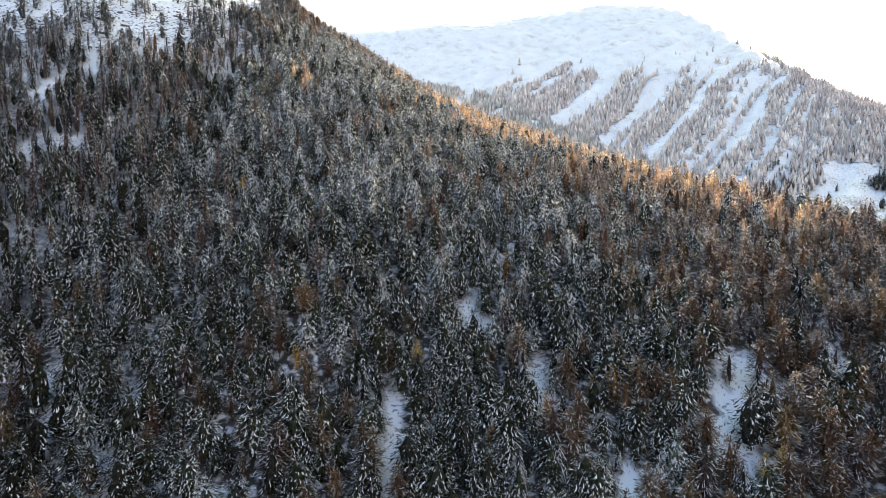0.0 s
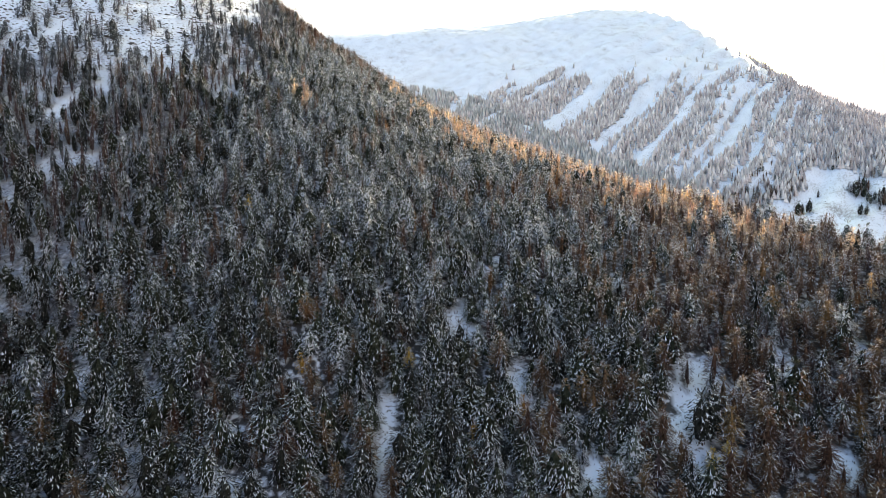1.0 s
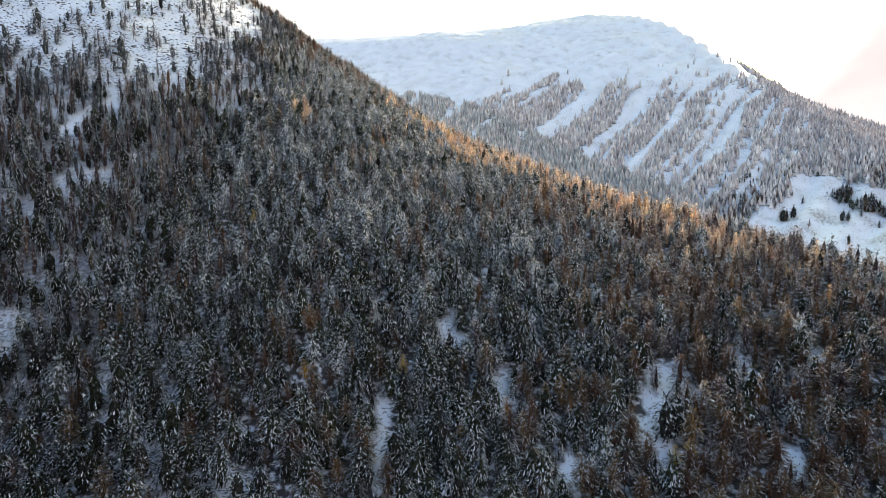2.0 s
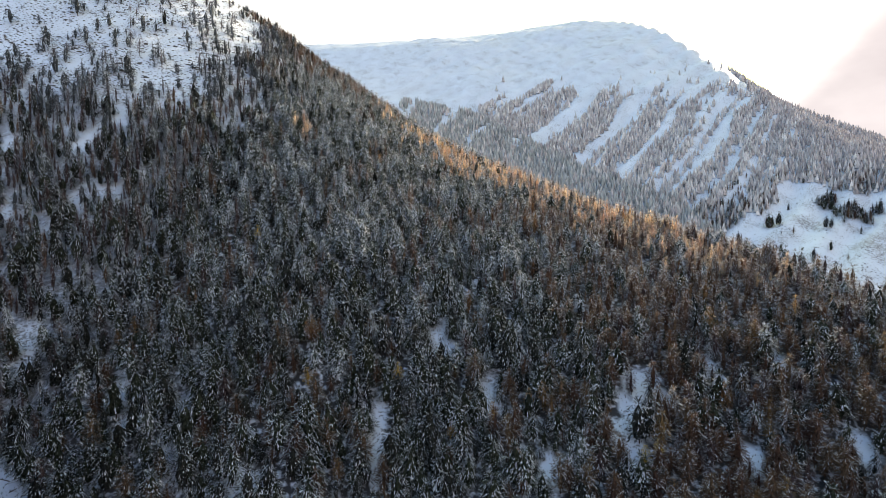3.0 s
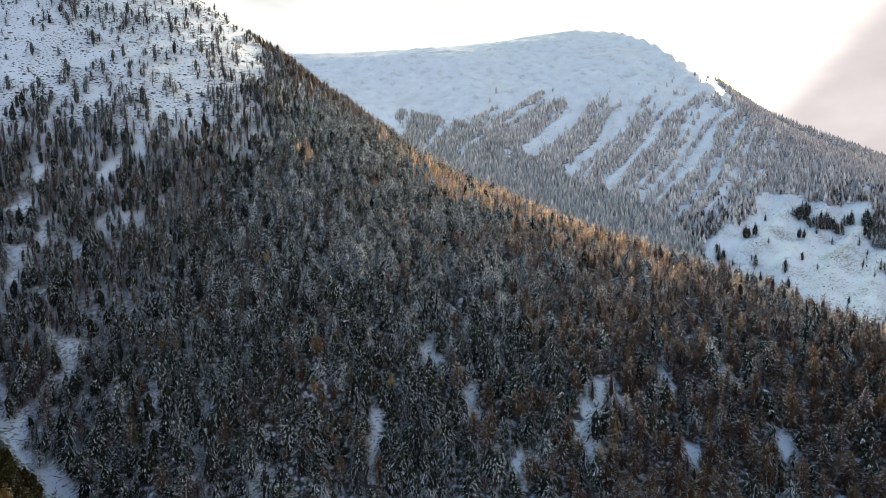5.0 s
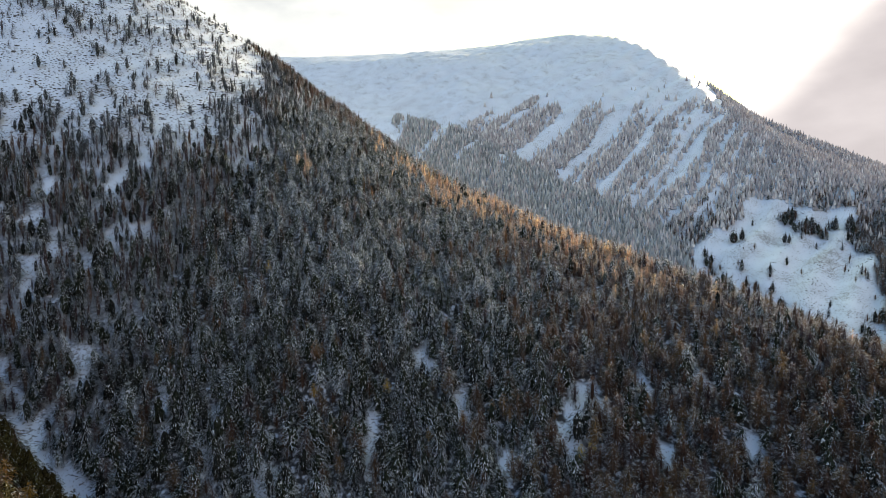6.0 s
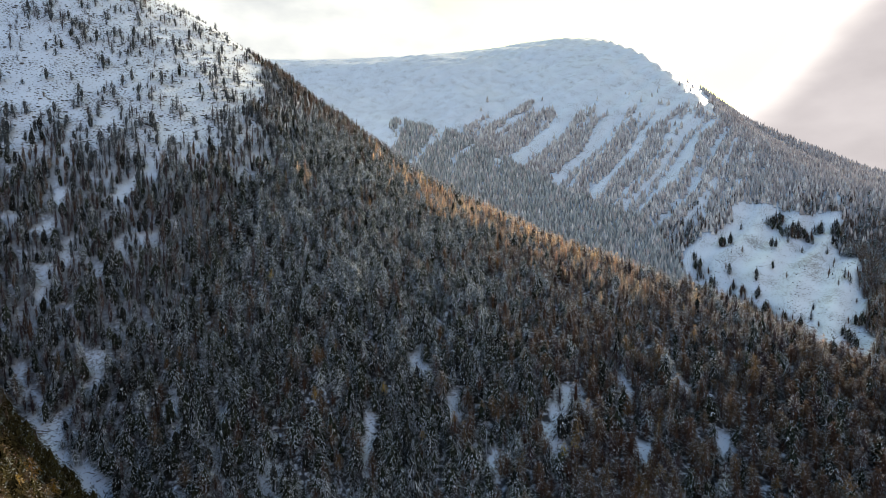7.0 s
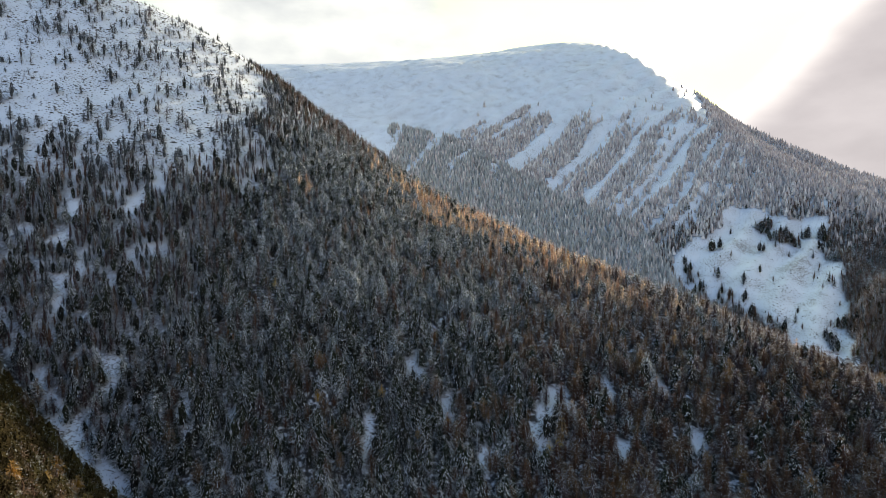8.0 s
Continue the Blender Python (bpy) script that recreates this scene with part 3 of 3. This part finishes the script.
    left = step(-x + 25 * vnoise(x, y, 45, 33), 110, 190)
    larch = 0.10 + 0.70 * step(x, 40, 140) + 0.30 * left + 0.2 * step(vnoise(x, y, 35, 31), 0.1, 0.7)
    u, w = rng.random(x.size), rng.random(x.size)
    k = np.where(w < 0.38, 0, np.where(w < 0.64, 1, np.where(w < 0.71, 2, 3)))
    k = np.where((left > 0.5) & (k < 2) & (rng.random(x.size) < 0.35), 2, k)
    k = np.where(u < larch, np.where(w < 0.15 + 0.70 * left, 4, np.where(w < 0.90 + 0.09 * left, 5, 9)), k)
    k = np.where(u < 0.7 * step(y, crest - 45, crest - 5) * step(-x, -20, 60), 5, k)
    # the unlit far end of the crest gets brown larches instead of sun-bright ones
    far_end = step(x, 175, 245)
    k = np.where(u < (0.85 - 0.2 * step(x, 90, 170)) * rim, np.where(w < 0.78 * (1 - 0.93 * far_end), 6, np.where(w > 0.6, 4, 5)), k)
    gold = np.hypot((x + 104) / 9, (y - 410) / 20) < 1
    return np.where(gold & (u < 0.6), 6, k)


def wood(name, label, x, y, shapes, kinds, scale, seed, slim=None):
    pos = np.stack([x, y, height(x, y) - 0.3], -1)
    v, f, m, tone = plant(shapes, kinds, pos, scale, seed, slim)
    me = mesh_from(name, v, f, FOREST_MATS, m)
    me.attributes.new("tone", "FLOAT", "POINT").data.foreach_set("value", tone.astype(np.float32))
    ob = new(name, me)
    return tagged(ob, label, "forest", kind="stuff")


def crest_line(x):
    X = np.clip(x / 100.0, -5.2, 5.0)
    return 535.6 - 79.70 * X - 9.716 * X**2 + 0.3993 * X**3


# trees that stand out: place, sort, size
ACCENTS = [(97.0, 164.5, 3, 1.45), (102.0, 166.5, 3, 1.35), (110.2, 185.2, 5, 1.15), (34.3, 174.7, 7, 0.74), (102.0, 155.5, 7, 0.83), (51.4, 180.8, 7, 0.78), (-50.5, 184.3, 7, 0.74), (42.3, 153.2, 9, 0.78), (95.9, 154.4, 7, 0.74), (15.1, 166.6, 7, 0.69), (-9.2, 191.0, 7, 0.78), (-53.6, 205.9, 9, 1.01), (-49.7, 209.4, 9, 0.83), (60.5, 174.4, 9, 0.83), (-42.6, 217.5, 9, 0.83), (3.9, 367.2, 9, 0.92), (74.9, 248.5, 9, 0.92), (-100.0, 271.2, 7, 0.83)]


def spur_trees():
    """Feet, sorts and sizes of the trees on the spur."""
    x, y, rng = jittered(-700, 420, 100, 900, 5.4, 51)
    by, _ = along(BROOK, x)
    seen = (np.abs(x - 15) < np.where(x > 0, 0.95, 0.87) * (y + 180)) & (y < crest_line(x) + 105 + 0.35 * np.maximum(-x - 150, 0)) & (y > by - 0.5 - 9 * step(-x, 210, 245))
    keep = seen & (rng.random(x.size) > gap(x, y) + 0.02)
    for ax, ay, _, _ in ACCENTS:
        keep &= np.hypot(x - ax, y - ay) > 4.0
    keep &= np.hypot(x + 51.5, (y - 197) / 1.8) > 4.0
    x, y = x[keep], y[keep]
    k = species(x, y, rng)
    g = gap(x, y)
    k = np.where((g > 0.4) & (y > 230), np.where((k >= 4) | (rng.random(x.size) < 0.1), np.where(rng.random(x.size) < 0.45, 3, rng.integers(4, 6, x.size)), np.where(rng.random(x.size) < 0.7, 3, 2)), k)
    sc = (0.6 + 0.72 * rng.random(x.size) ** 1.3) * np.where(g > 0.6, np.where(y < 230, rng.uniform(0.25, 0.8, x.size), rng.uniform(0.55, 1.3, x.size)), 1.0 + 0.1 * step(-x, 130, 180) * step(y, 210, 260))
    sc = sc * (1 - 0.45 * step(-x, 200, 260) * step(y, crest_line(x) + 10, crest_line(x) + 60))
    return x, y, k, sc, g, rng


def spur_wood():
    x, y, k, sc, g, rng = SPUR
    stock = ~single(x, y, g, k)
    # farther up the slope, more trees take the haze-paled colours
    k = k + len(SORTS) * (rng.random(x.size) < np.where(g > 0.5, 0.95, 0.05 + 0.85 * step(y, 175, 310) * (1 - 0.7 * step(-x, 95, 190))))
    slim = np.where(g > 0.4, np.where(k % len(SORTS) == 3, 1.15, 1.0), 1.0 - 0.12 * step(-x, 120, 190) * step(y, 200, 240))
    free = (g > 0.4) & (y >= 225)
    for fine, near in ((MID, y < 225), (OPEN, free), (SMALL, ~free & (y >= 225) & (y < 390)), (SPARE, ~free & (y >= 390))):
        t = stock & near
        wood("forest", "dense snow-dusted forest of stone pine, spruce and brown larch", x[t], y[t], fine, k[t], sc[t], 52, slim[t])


def single(x, y, g, k):
    """The stretch where trees stand as things of their own: the foot of the spur and the open slope."""
    slender = (k == 2) | (k >= 4)
    return ((y < np.where(slender, 166, 152)) & (np.abs(x - 5) < 115)) | ((g > 0.8) & (y > 380) & (y < 462))


SPUR = spur_trees()
spur_wood()
FARS = [tiny(70 + i, (I_HAZE, I_HAZE, I_HAZE, I_HAZE, I_HAZEB, I_HAZEB, I_HAZEG, I_HAZEG, I_HAZEG)[i]) for i in range(9)]


CHUTES = [(-640, 4), (-620, 14), (-600, 5), (-508, 15), (-474, 5), (-413, 10), (-363, 5), (-344, 5), (-318, 13), (-277, 8), (-246, 4)]


def far_wood():
    x, y, rng = jittered(-260, 480, 640, 1480, 5.4, 61)
    cy, _ = along(SECOND, x)
    bare = np.maximum(step(np.sin((x - 0.25 * y + 30 * vnoise(x, y, 120, 62)) / 15.0), 0.62, 0.88), 0) * step(y, 980, 1130)
    keep = (x > -66 + 12 * vnoise(x, y, 40, 41)) & (y < cy + 12) & (y > cy - 400) & (rng.random(x.size) > 0.03 + 0.9 * bare) & (second(x, y) > massif(x, y) - 22) & (in_bowl(x, y) < 0.5)
    x, y = x[keep], y[keep]
    wood("forest", "grey haze-paled forest on a lower ridge beyond the spur", x, y, FARS, rng.choice([6, 7, 8, 6, 7, 8, 4, 0], x.size), rng.uniform(11, 17, x.size), 64)

    x, y, rng = jittered(120, 1350, 250, 1560, 5.6, 65)
    cy, cz = along(MASSIF, x)
    z = height(x, y)
    g = gully(x, y)
    top = np.interp(x, [100, 194, 262, 331, 396, 462, 517, 578, 668, 715, 780, 850, 915], [350, 345, 402, 411, 400, 392, 377, 377, 396, 396, 420, 445, 640]) + 22 * vnoise(x, y, 60, 67) + 10 * vnoise(x, y, 22, 73)
    bare = np.zeros_like(x)
    for c, w in CHUTES:
        w = w * (1 + 0.5 * vnoise(x, y, 90, c)) * (0.85 + 0.5 * step(z, top - 150, top))
        bare = np.maximum(bare, 1 - step(np.abs(g - c) + 3 * vnoise(x, y, 20, 72), w * 0.8, w * 1.15 + 1))
    bare *= 1 - step(x + 0.35 * (y - 1000), 720, 800)
    bare = np.maximum(bare, 0.8 * step(vnoise(x + y, (x - y) * 2.0, 70, 36) + 0.5 * vnoise(x, y, 18, 37), 0.62, 0.8) * (1 - step(x + 0.35 * (y - 1000), 680, 760)))
    sparse = step(z + 30 * vnoise(g, 0 * g, 11, 79), top - 15, top + 8)
    bowl = in_bowl(x, y)
    keep = (y < cy - 6) & (z < top + 105) & (rng.random(x.size) > np.maximum(np.maximum(bare, bowl), 0.955 * sparse) + 0.04)
    keep &= (second(x, y) < massif(x, y)) & (spur(x, y) < massif(x, y) + 3) & (x < 0.95 * (y + 190)) & (z < 700)
    flat = np.hypot((x - 512) / 14, (y - 437) / 14) + 0.3 * vnoise(x, y, 10, 78) < 1
    keep &= ~flat & ((y > 700) | (rng.random(x.size) < 0.8))
    x, y = x[keep], y[keep]
    near = rng.random(x.size) > step(y + 40 * vnoise(x, y, 60, 76), 640, 920)
    x, y = x[~near], y[~near]
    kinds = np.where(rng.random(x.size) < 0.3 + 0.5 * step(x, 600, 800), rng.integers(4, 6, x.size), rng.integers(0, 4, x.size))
    wood("forest", "haze-paled forest in ribs between snow chutes on a mountain face", x, y, FARS, kinds, rng.uniform(11, 17, x.size), 71)


far_wood()


def bowl_wood():
    """Dark wood on the slopes round the bowl, down to the floor of the side valley."""
    x, y, rng = jittered(430, 1000, 280, 920, 4.6, 95)
    keep = (rng.random(x.size) > step(y + 40 * vnoise(x, y, 60, 76), 640, 920)) & (spur(x, y) < massif(x, y) + 3) & (x < 0.93 * (y + 190)) & (second(x, y) < massif(x, y))
    flat = np.hypot((x - 512) / 15, (y - 437) / 15) + 0.3 * vnoise(x, y, 10, 78) < 1
    keep &= ~flat & (rng.random(x.size) > in_bowl(x, y) + 0.04)
    x, y = x[keep], y[keep]
    wood("forest", "dark brown pine and larch forest round a snow bowl", x, y, SPARE, np.where(rng.random(x.size) < step(y, 480, 640), rng.choice([10, 14, 14, 15, 15], x.size), rng.choice([8, 5, 5, 14, 15, 15], x.size)), rng.uniform(0.7, 1.05, x.size), 77)


bowl_wood()


# ---------------------------------------------------------------- single trees
def part(name, shape, keep, parent, label=""):
    """The triangles of a shape that have the materials in keep, as one mesh under a thing."""
    v, f, m = shape
    sel = np.isin(m, keep)
    f = f[sel]
    used, back = np.unique(f, return_inverse=True)
    mats = [FOREST_MATS[i] for i in keep]
    idx = np.array([keep.index(i) for i in m[sel]])
    ob = new(name, mesh_from(name, v[used], back.reshape(-1, 3), mats, idx))
    ob.parent = parent
    if label:
        tagged(ob, label)
    return ob


TREE_WORDS = [("stone_pine", "dark green stone pine dusted with snow", "pine tree"), ("stone_pine", "stone pine heavy with snow", "pine tree"),
              ("spruce", "narrow dark spruce with drooping snowy branches", "spruce tree"), ("stone_pine", "tall blackish pine with patches of snow", "pine tree"),
              ("larch", "bare grey-brown larch with a little snow", "larch tree"), ("larch", "brown larch with thin autumn twigs", "larch tree"),
              ("larch", "rust-orange larch with its needles", "larch tree"), ("larch", "golden yellow larch with its needles", "larch tree"), ("stone_pine", "olive-green stone pine almost free of snow", "pine tree"), ("larch", "dull orange larch with autumn needles", "larch tree")]


def make_tree(i, seed, fronds, hazed=False):
    leaf, sn, kind, wide, tall = SORTS[i]
    leaf = SLOPE_HAZE.get(leaf, leaf) if hazed else leaf
    name, label, category = TREE_WORDS[i]
    shape = conifer(seed, tall, wide, fronds, leaf, sn, kind, 6, 0.9 if fronds > 180 else 1.1, 0.95, 0.14)
    ob = tagged(new(name), label, category)
    part("trunk", shape, [I_BARK], ob)
    part("crown", shape, [leaf], ob)
    tagged(part("snow", shape, [I_SNOW], ob, "snow lying on the branches"), kind="stuff")
    return ob


def put_trees(x, y, k, sc, where, group, seed, fronds=250, slim=1.0, hazed=False):
    """Single trees of each sort, two shapes of each, copied to their places."""
    rng = np.random.default_rng(seed)
    z = height(x, y) - 0.3
    models = {}
    for a, b, c, i, q in zip(x, y, z, k, sc):
        key = (int(i), int(rng.integers(0, 2)))
        m = pose(a, b, c, rng.normal(0, 1.2), rng.normal(0, 1.2), rng.uniform(0, 360)) @ Matrix.Diagonal((q * slim, q * slim, q * rng.uniform(0.9, 1.1), 1))
        if key in models:
            u = models[key].scale
            copy_thing(models[key], m @ Matrix.Diagonal((1 / u[0], 1 / u[1], 1 / u[2], 1)))
        else:
            ob = make_tree(key[0], seed + 10 * key[0] + key[1], fronds, hazed)
            tagged(ob, ob["label"] + where, group=group)
            ob.matrix_basis = m
            models[key] = ob


def single_trees():
    x, y, k, sc, g, rng = SPUR
    foot = single(x, y, g, k) & (y < 200)
    put_trees(x[foot], y[foot], k[foot], sc[foot], " at the slope's foot", "trees at the foot of the slope", 1000)
    high = single(x, y, g, k) & (y > 200)
    put_trees(x[high], y[high], np.where(k[high] < 2, 3, np.minimum(k[high], 5)), 1.05 * sc[high], " on open snow", "trees on the open slope", 2000, 150, 1.1, True)

    ax, ay, ak, asc = np.array(ACCENTS).T
    put_trees(ax, ay, ak.astype(int), asc, " in the forest", "trees that stand out in the forest", 5000)

    # a dead larch with rusty needles, leaning on its neighbours
    dead = make_tree(9, 5600, 220)
    tagged(dead, "dead rusty larch leaning against its neighbours", group="trees that stand out in the forest")
    foot = (-48.0, 206.0)
    dead.matrix_basis = Matrix.Translation((*foot, float(height(*foot)) + 0.2)) @ Matrix.Rotation(radians(40), 4, Vector((0.7, -0.7, 0))) @ Matrix.Scale(1.1, 4)


single_trees()


def near_trees():
    """The opposite bank, on the camera's side of the brook."""
    x, y, rng = jittered(-330, -60, -10, 260, 4.6, 81)
    by, _ = along(BROOK, x)
    keep = (y < by - np.interp(x, [-260, -235, -200, -178, -150], [23.0, 19.0, 15.0, 8.0, 6.0]) + 3 * vnoise(x, y, 8, 32)) & (y > by - 120) & (x < -0.66 * (y + 90) + 25) & (x > -1.0 * (y + 170) + 5)
    x, y = x[keep], y[keep]
    k = rng.choice([8, 8, 8, 8, 8, 8, 8, 8, 8, 8, 8, 5], x.size)
    sc = rng.uniform(0.62, 1.0, x.size)
    by = by[keep]
    for gx, gy, size in ((-171, 84, 1.0), (-176, 120, 1.1), (-165, 119, 0.9), (-170, 104, 0.7)):
        far = np.hypot(x - gx, y - gy) > 5.0
        x, y, k, sc, by = np.append(x[far], gx), np.append(y[far], gy), np.append(k[far], 7), np.append(sc[far], size), np.append(by[far], gy + 20)
    gold = k == 7
    front = ((y > by - 12) & (x > -198) & (x < -140)) | gold
    put_trees(x[front], y[front], k[front], sc[front], " above the brook", "trees on the near bank", 3000, 200)
    wood("forest", "dark pine wood on the steep bank above the brook", x[~front], y[~front], NEAR, k[~front], sc[~front], 3300)


BOWL_KNOTS = [(505, 729, 5), (516, 731, 3), (452, 697, 6), (453, 714, 5), (447, 661, 4), (478, 667, 2), (494, 618, 2), (485, 598, 2), (478, 572, 3), (572, 700, 3), (571, 710, 2), (638, 717, 4), (670, 736, 6), (685, 729, 6), (703, 737, 5),
              (663, 695, 2), (688, 710, 2), (670, 673, 3), (607, 592, 2), (489, 520, 2), (523, 486, 3), (524, 474, 4), (573, 517, 3), (560, 510, 3), (469, 636, 3), (470, 614, 3)]
# the grove on the step at the head of the bowl
BOWL_GROVE = [(616, 732, 7), (629, 733, 7), (637, 728, 5), (613, 773, 6), (634, 787, 6)]
BOWL_LONE = [(639, 707), (631, 650), (636, 672), (610, 690), (600, 710), (600, 618), (585, 581), (540, 622), (533, 644), (512, 530), (527, 547), (482, 541), (508, 510), (544, 509), (589, 552), (563, 780), (519, 699)]


def bowl_trees():
    """Scattered trees in the snow bowl beyond the spur."""
    x, y, rng = jittered(420, 840, 410, 890, 14.0, 83)
    inside = in_bowl(x, y) > 0.9
    keep = inside & (rng.random(x.size) < 0.05 + 0.2 * step(vnoise(x, y, 34, 84), 0.1, 0.6))
    x, y = x[keep], y[keep]
    sc = rng.uniform(0.15, 0.4, x.size)
    groups = [(a, b, many + many // 2) for a, b, many in BOWL_KNOTS] + [(a, b, 2 * many) for a, b, many in BOWL_GROVE] + [(a, b, 1) for a, b in BOWL_LONE]
    for kx, ky, many in groups:
        x = np.append(x, kx + rng.normal(0, 0.5 + 1.15 * (many - 1) ** 0.5, many))
        y = np.append(y, ky + rng.normal(0, 0.5 + 1.8 * (many - 1) ** 0.5, many))
        sc = np.append(sc, rng.uniform(0.8, 1.55, many) if many > 1 else rng.uniform(0.7, 1.2, many))
    put_trees(x, y, rng.choice([0, 3, 2, 5], x.size), sc, " in the snow bowl", "trees in the snow bowl", 4000, 110, 0.9)


near_trees()
bowl_trees()


# ---------------------------------------------------------------- stones and deadwood
def stone_shape(seed):
    r = random.Random(seed)
    bm = bmesh.new()
    bmesh.ops.create_cube(bm, size=1.5)
    bmesh.ops.triangulate(bm, faces=bm.faces)
    for q in bm.verts:
        q.co *= r.uniform(0.7, 1.2)
        q.co.x *= 1.5
        q.co.z *= 0.5
    v = np.array([q.co[:] for q in bm.verts])
    f = np.array([[q.index for q in t.verts] for t in bm.faces])
    bm.free()
    return v, f, np.zeros(len(f), int)


def stones(label, x, y, size, seed):
    rng = np.random.default_rng(seed)
    pos = np.stack([x, y, height(x, y) - 0.1 * size], -1)
    v, f, m, tone = plant([stone_shape(90 + i) for i in range(5)], rng.integers(0, 5, x.size), pos, size, seed)
    ob = new("stones", mesh_from("stones", v, f, [STONE], m))
    tagged(ob, label, "stones", kind="stuff")


def all_stones():
    x, y, rng = jittered(-640, -170, 395, 800, 3.4, 85)
    keep = (np.abs(x - 15) < 0.95 * (y + 175)) & (y < crest_line(x) + 60) & (gap(x, y) > 0.5)
    keep &= rng.random(x.size) < 0.3 + 0.7 * step(vnoise(x, y * 2.0, 30, 86), -0.1, 0.5)
    x, y = x[keep], y[keep]
    stones("dark boulders and heather tufts poking through snow", x, y, rng.uniform(0.35, 1.0, x.size) * (1 + 0.9 * (rng.random(x.size) < 0.12)), 87)
    x, y, rng = jittered(420, 840, 410, 890, 3.8, 88)
    keep = (in_bowl(x, y) > 0.9) & (rng.random(x.size) < 0.08 + 0.8 * step(vnoise(x, y * 1.5, 34, 89), 0.1, 0.5))
    x, y = x[keep], y[keep]
    stones("grey scree stones half buried in the snow bowl", x, y, rng.uniform(0.3, 0.9, x.size), 90)


def fallen_log(length, seed):
    r = random.Random(seed)
    s = Shape()
    k = 6
    rings = []
    for t, rad in ((-0.5, 0.20), (0.0, 0.17), (0.5, 0.09)):
        rings += [(t * length, rad * math.cos(a * 6.283 / k) + 0.2 * math.sin(3 * t), rad * math.sin(a * 6.283 / k)) for a in range(k)]
    faces = []
    for b in range(2):
        for a in range(k):
            p, q = a + b * k, (a + 1) % k + b * k
            faces += [(p, q, q + k), (p, q + k, p + k)]
    s.tri(rings, faces, 0)
    for i in range(6):
        t = r.uniform(-0.4, 0.45) * length
        a = r.uniform(0, 3.14)
        y1, z1 = r.uniform(0.5, 1.0) * math.cos(a), r.uniform(0.5, 1.0) * math.sin(a)
        s.tri([(t - 0.05, 0, 0), (t + 0.05, 0, 0), (t + 0.3, y1, z1), (t, 0.06, 0.05)], [(0, 1, 2), (0, 2, 3), (1, 3, 2)], 0)
    v, f, m = s.done()
    ob = new("fallen_log", mesh_from("fallen_log", v, f, [BARK], m))
    return tagged(ob, "bare fallen tree trunk lying across the snowy brook bed", "log", "logs in the brook")


def logs():
    r = random.Random(91)
    first = None
    for i in range(16):
        x = -285 + 130 * (i + r.random()) / 16
        by, _ = along(BROOK, np.array([x]))
        y = float(by[0]) + 3 + r.uniform(-3.5, 3.5)
        z = float(height(np.array([x]), np.array([y]))[0]) + 0.15
        m = pose(x, y, z, 0, r.uniform(-12, 12), r.uniform(0, 180))
        if first is None:
            first = fallen_log(6.5, 92)
            first.matrix_basis = m
        else:
            copy_thing(first, m)


def brush_shape(seed):
    """A tuft of bare twigs, some bent under snow."""
    r = random.Random(seed)
    s = Shape()
    for i in range(7):
        a, tall, lean = r.uniform(0, 6.283), r.uniform(0.5, 1.3), r.uniform(0.1, 0.7)
        ca, sa = math.cos(a), math.sin(a)
        tip = (lean * ca, lean * sa, tall)
        s.tri([(0.07 * sa, -0.07 * ca, -0.1), (-0.07 * sa, 0.07 * ca, -0.1), tip], [(0, 1, 2)], 0)
        if i < 2:
            s.tri([(tip[0] * 0.5, tip[1] * 0.5, tall * 0.62), (tip[0] + 0.12 * sa, tip[1] - 0.12 * ca, tall), (tip[0] - 0.12 * sa, tip[1] + 0.12 * ca, tall * 0.95)], [(0, 1, 2)], 1)
    return s.done()


def brush():
    """Alder and willow scrub that stands in the glades and along the brook."""
    x, y, rng = jittered(-330, 220, 110, 300, 1.5, 97)
    by, _ = along(BROOK, x)
    keep = (gap(x, y) > 0.45) & (y > by - 5) & (rng.random(x.size) < 0.22 + 0.6 * step(vnoise(x, y, 7, 98), -0.2, 0.4)) & (np.abs(x - 15) < 0.95 * (y + 175))
    x, y = x[keep], y[keep]
    pos = np.stack([x, y, height(x, y)], -1)
    v, f, m, tone = plant([brush_shape(200 + i) for i in range(6)], rng.integers(0, 6, x.size), pos, rng.uniform(0.5, 1.3, x.size), 99)
    ob = new("brush", mesh_from("brush", v, f, [BARK, SNOW], m))
    tagged(ob, "low bare brown scrub in snowy glades and along the brook", "scrub", kind="stuff")


all_stones()
logs()
brush()
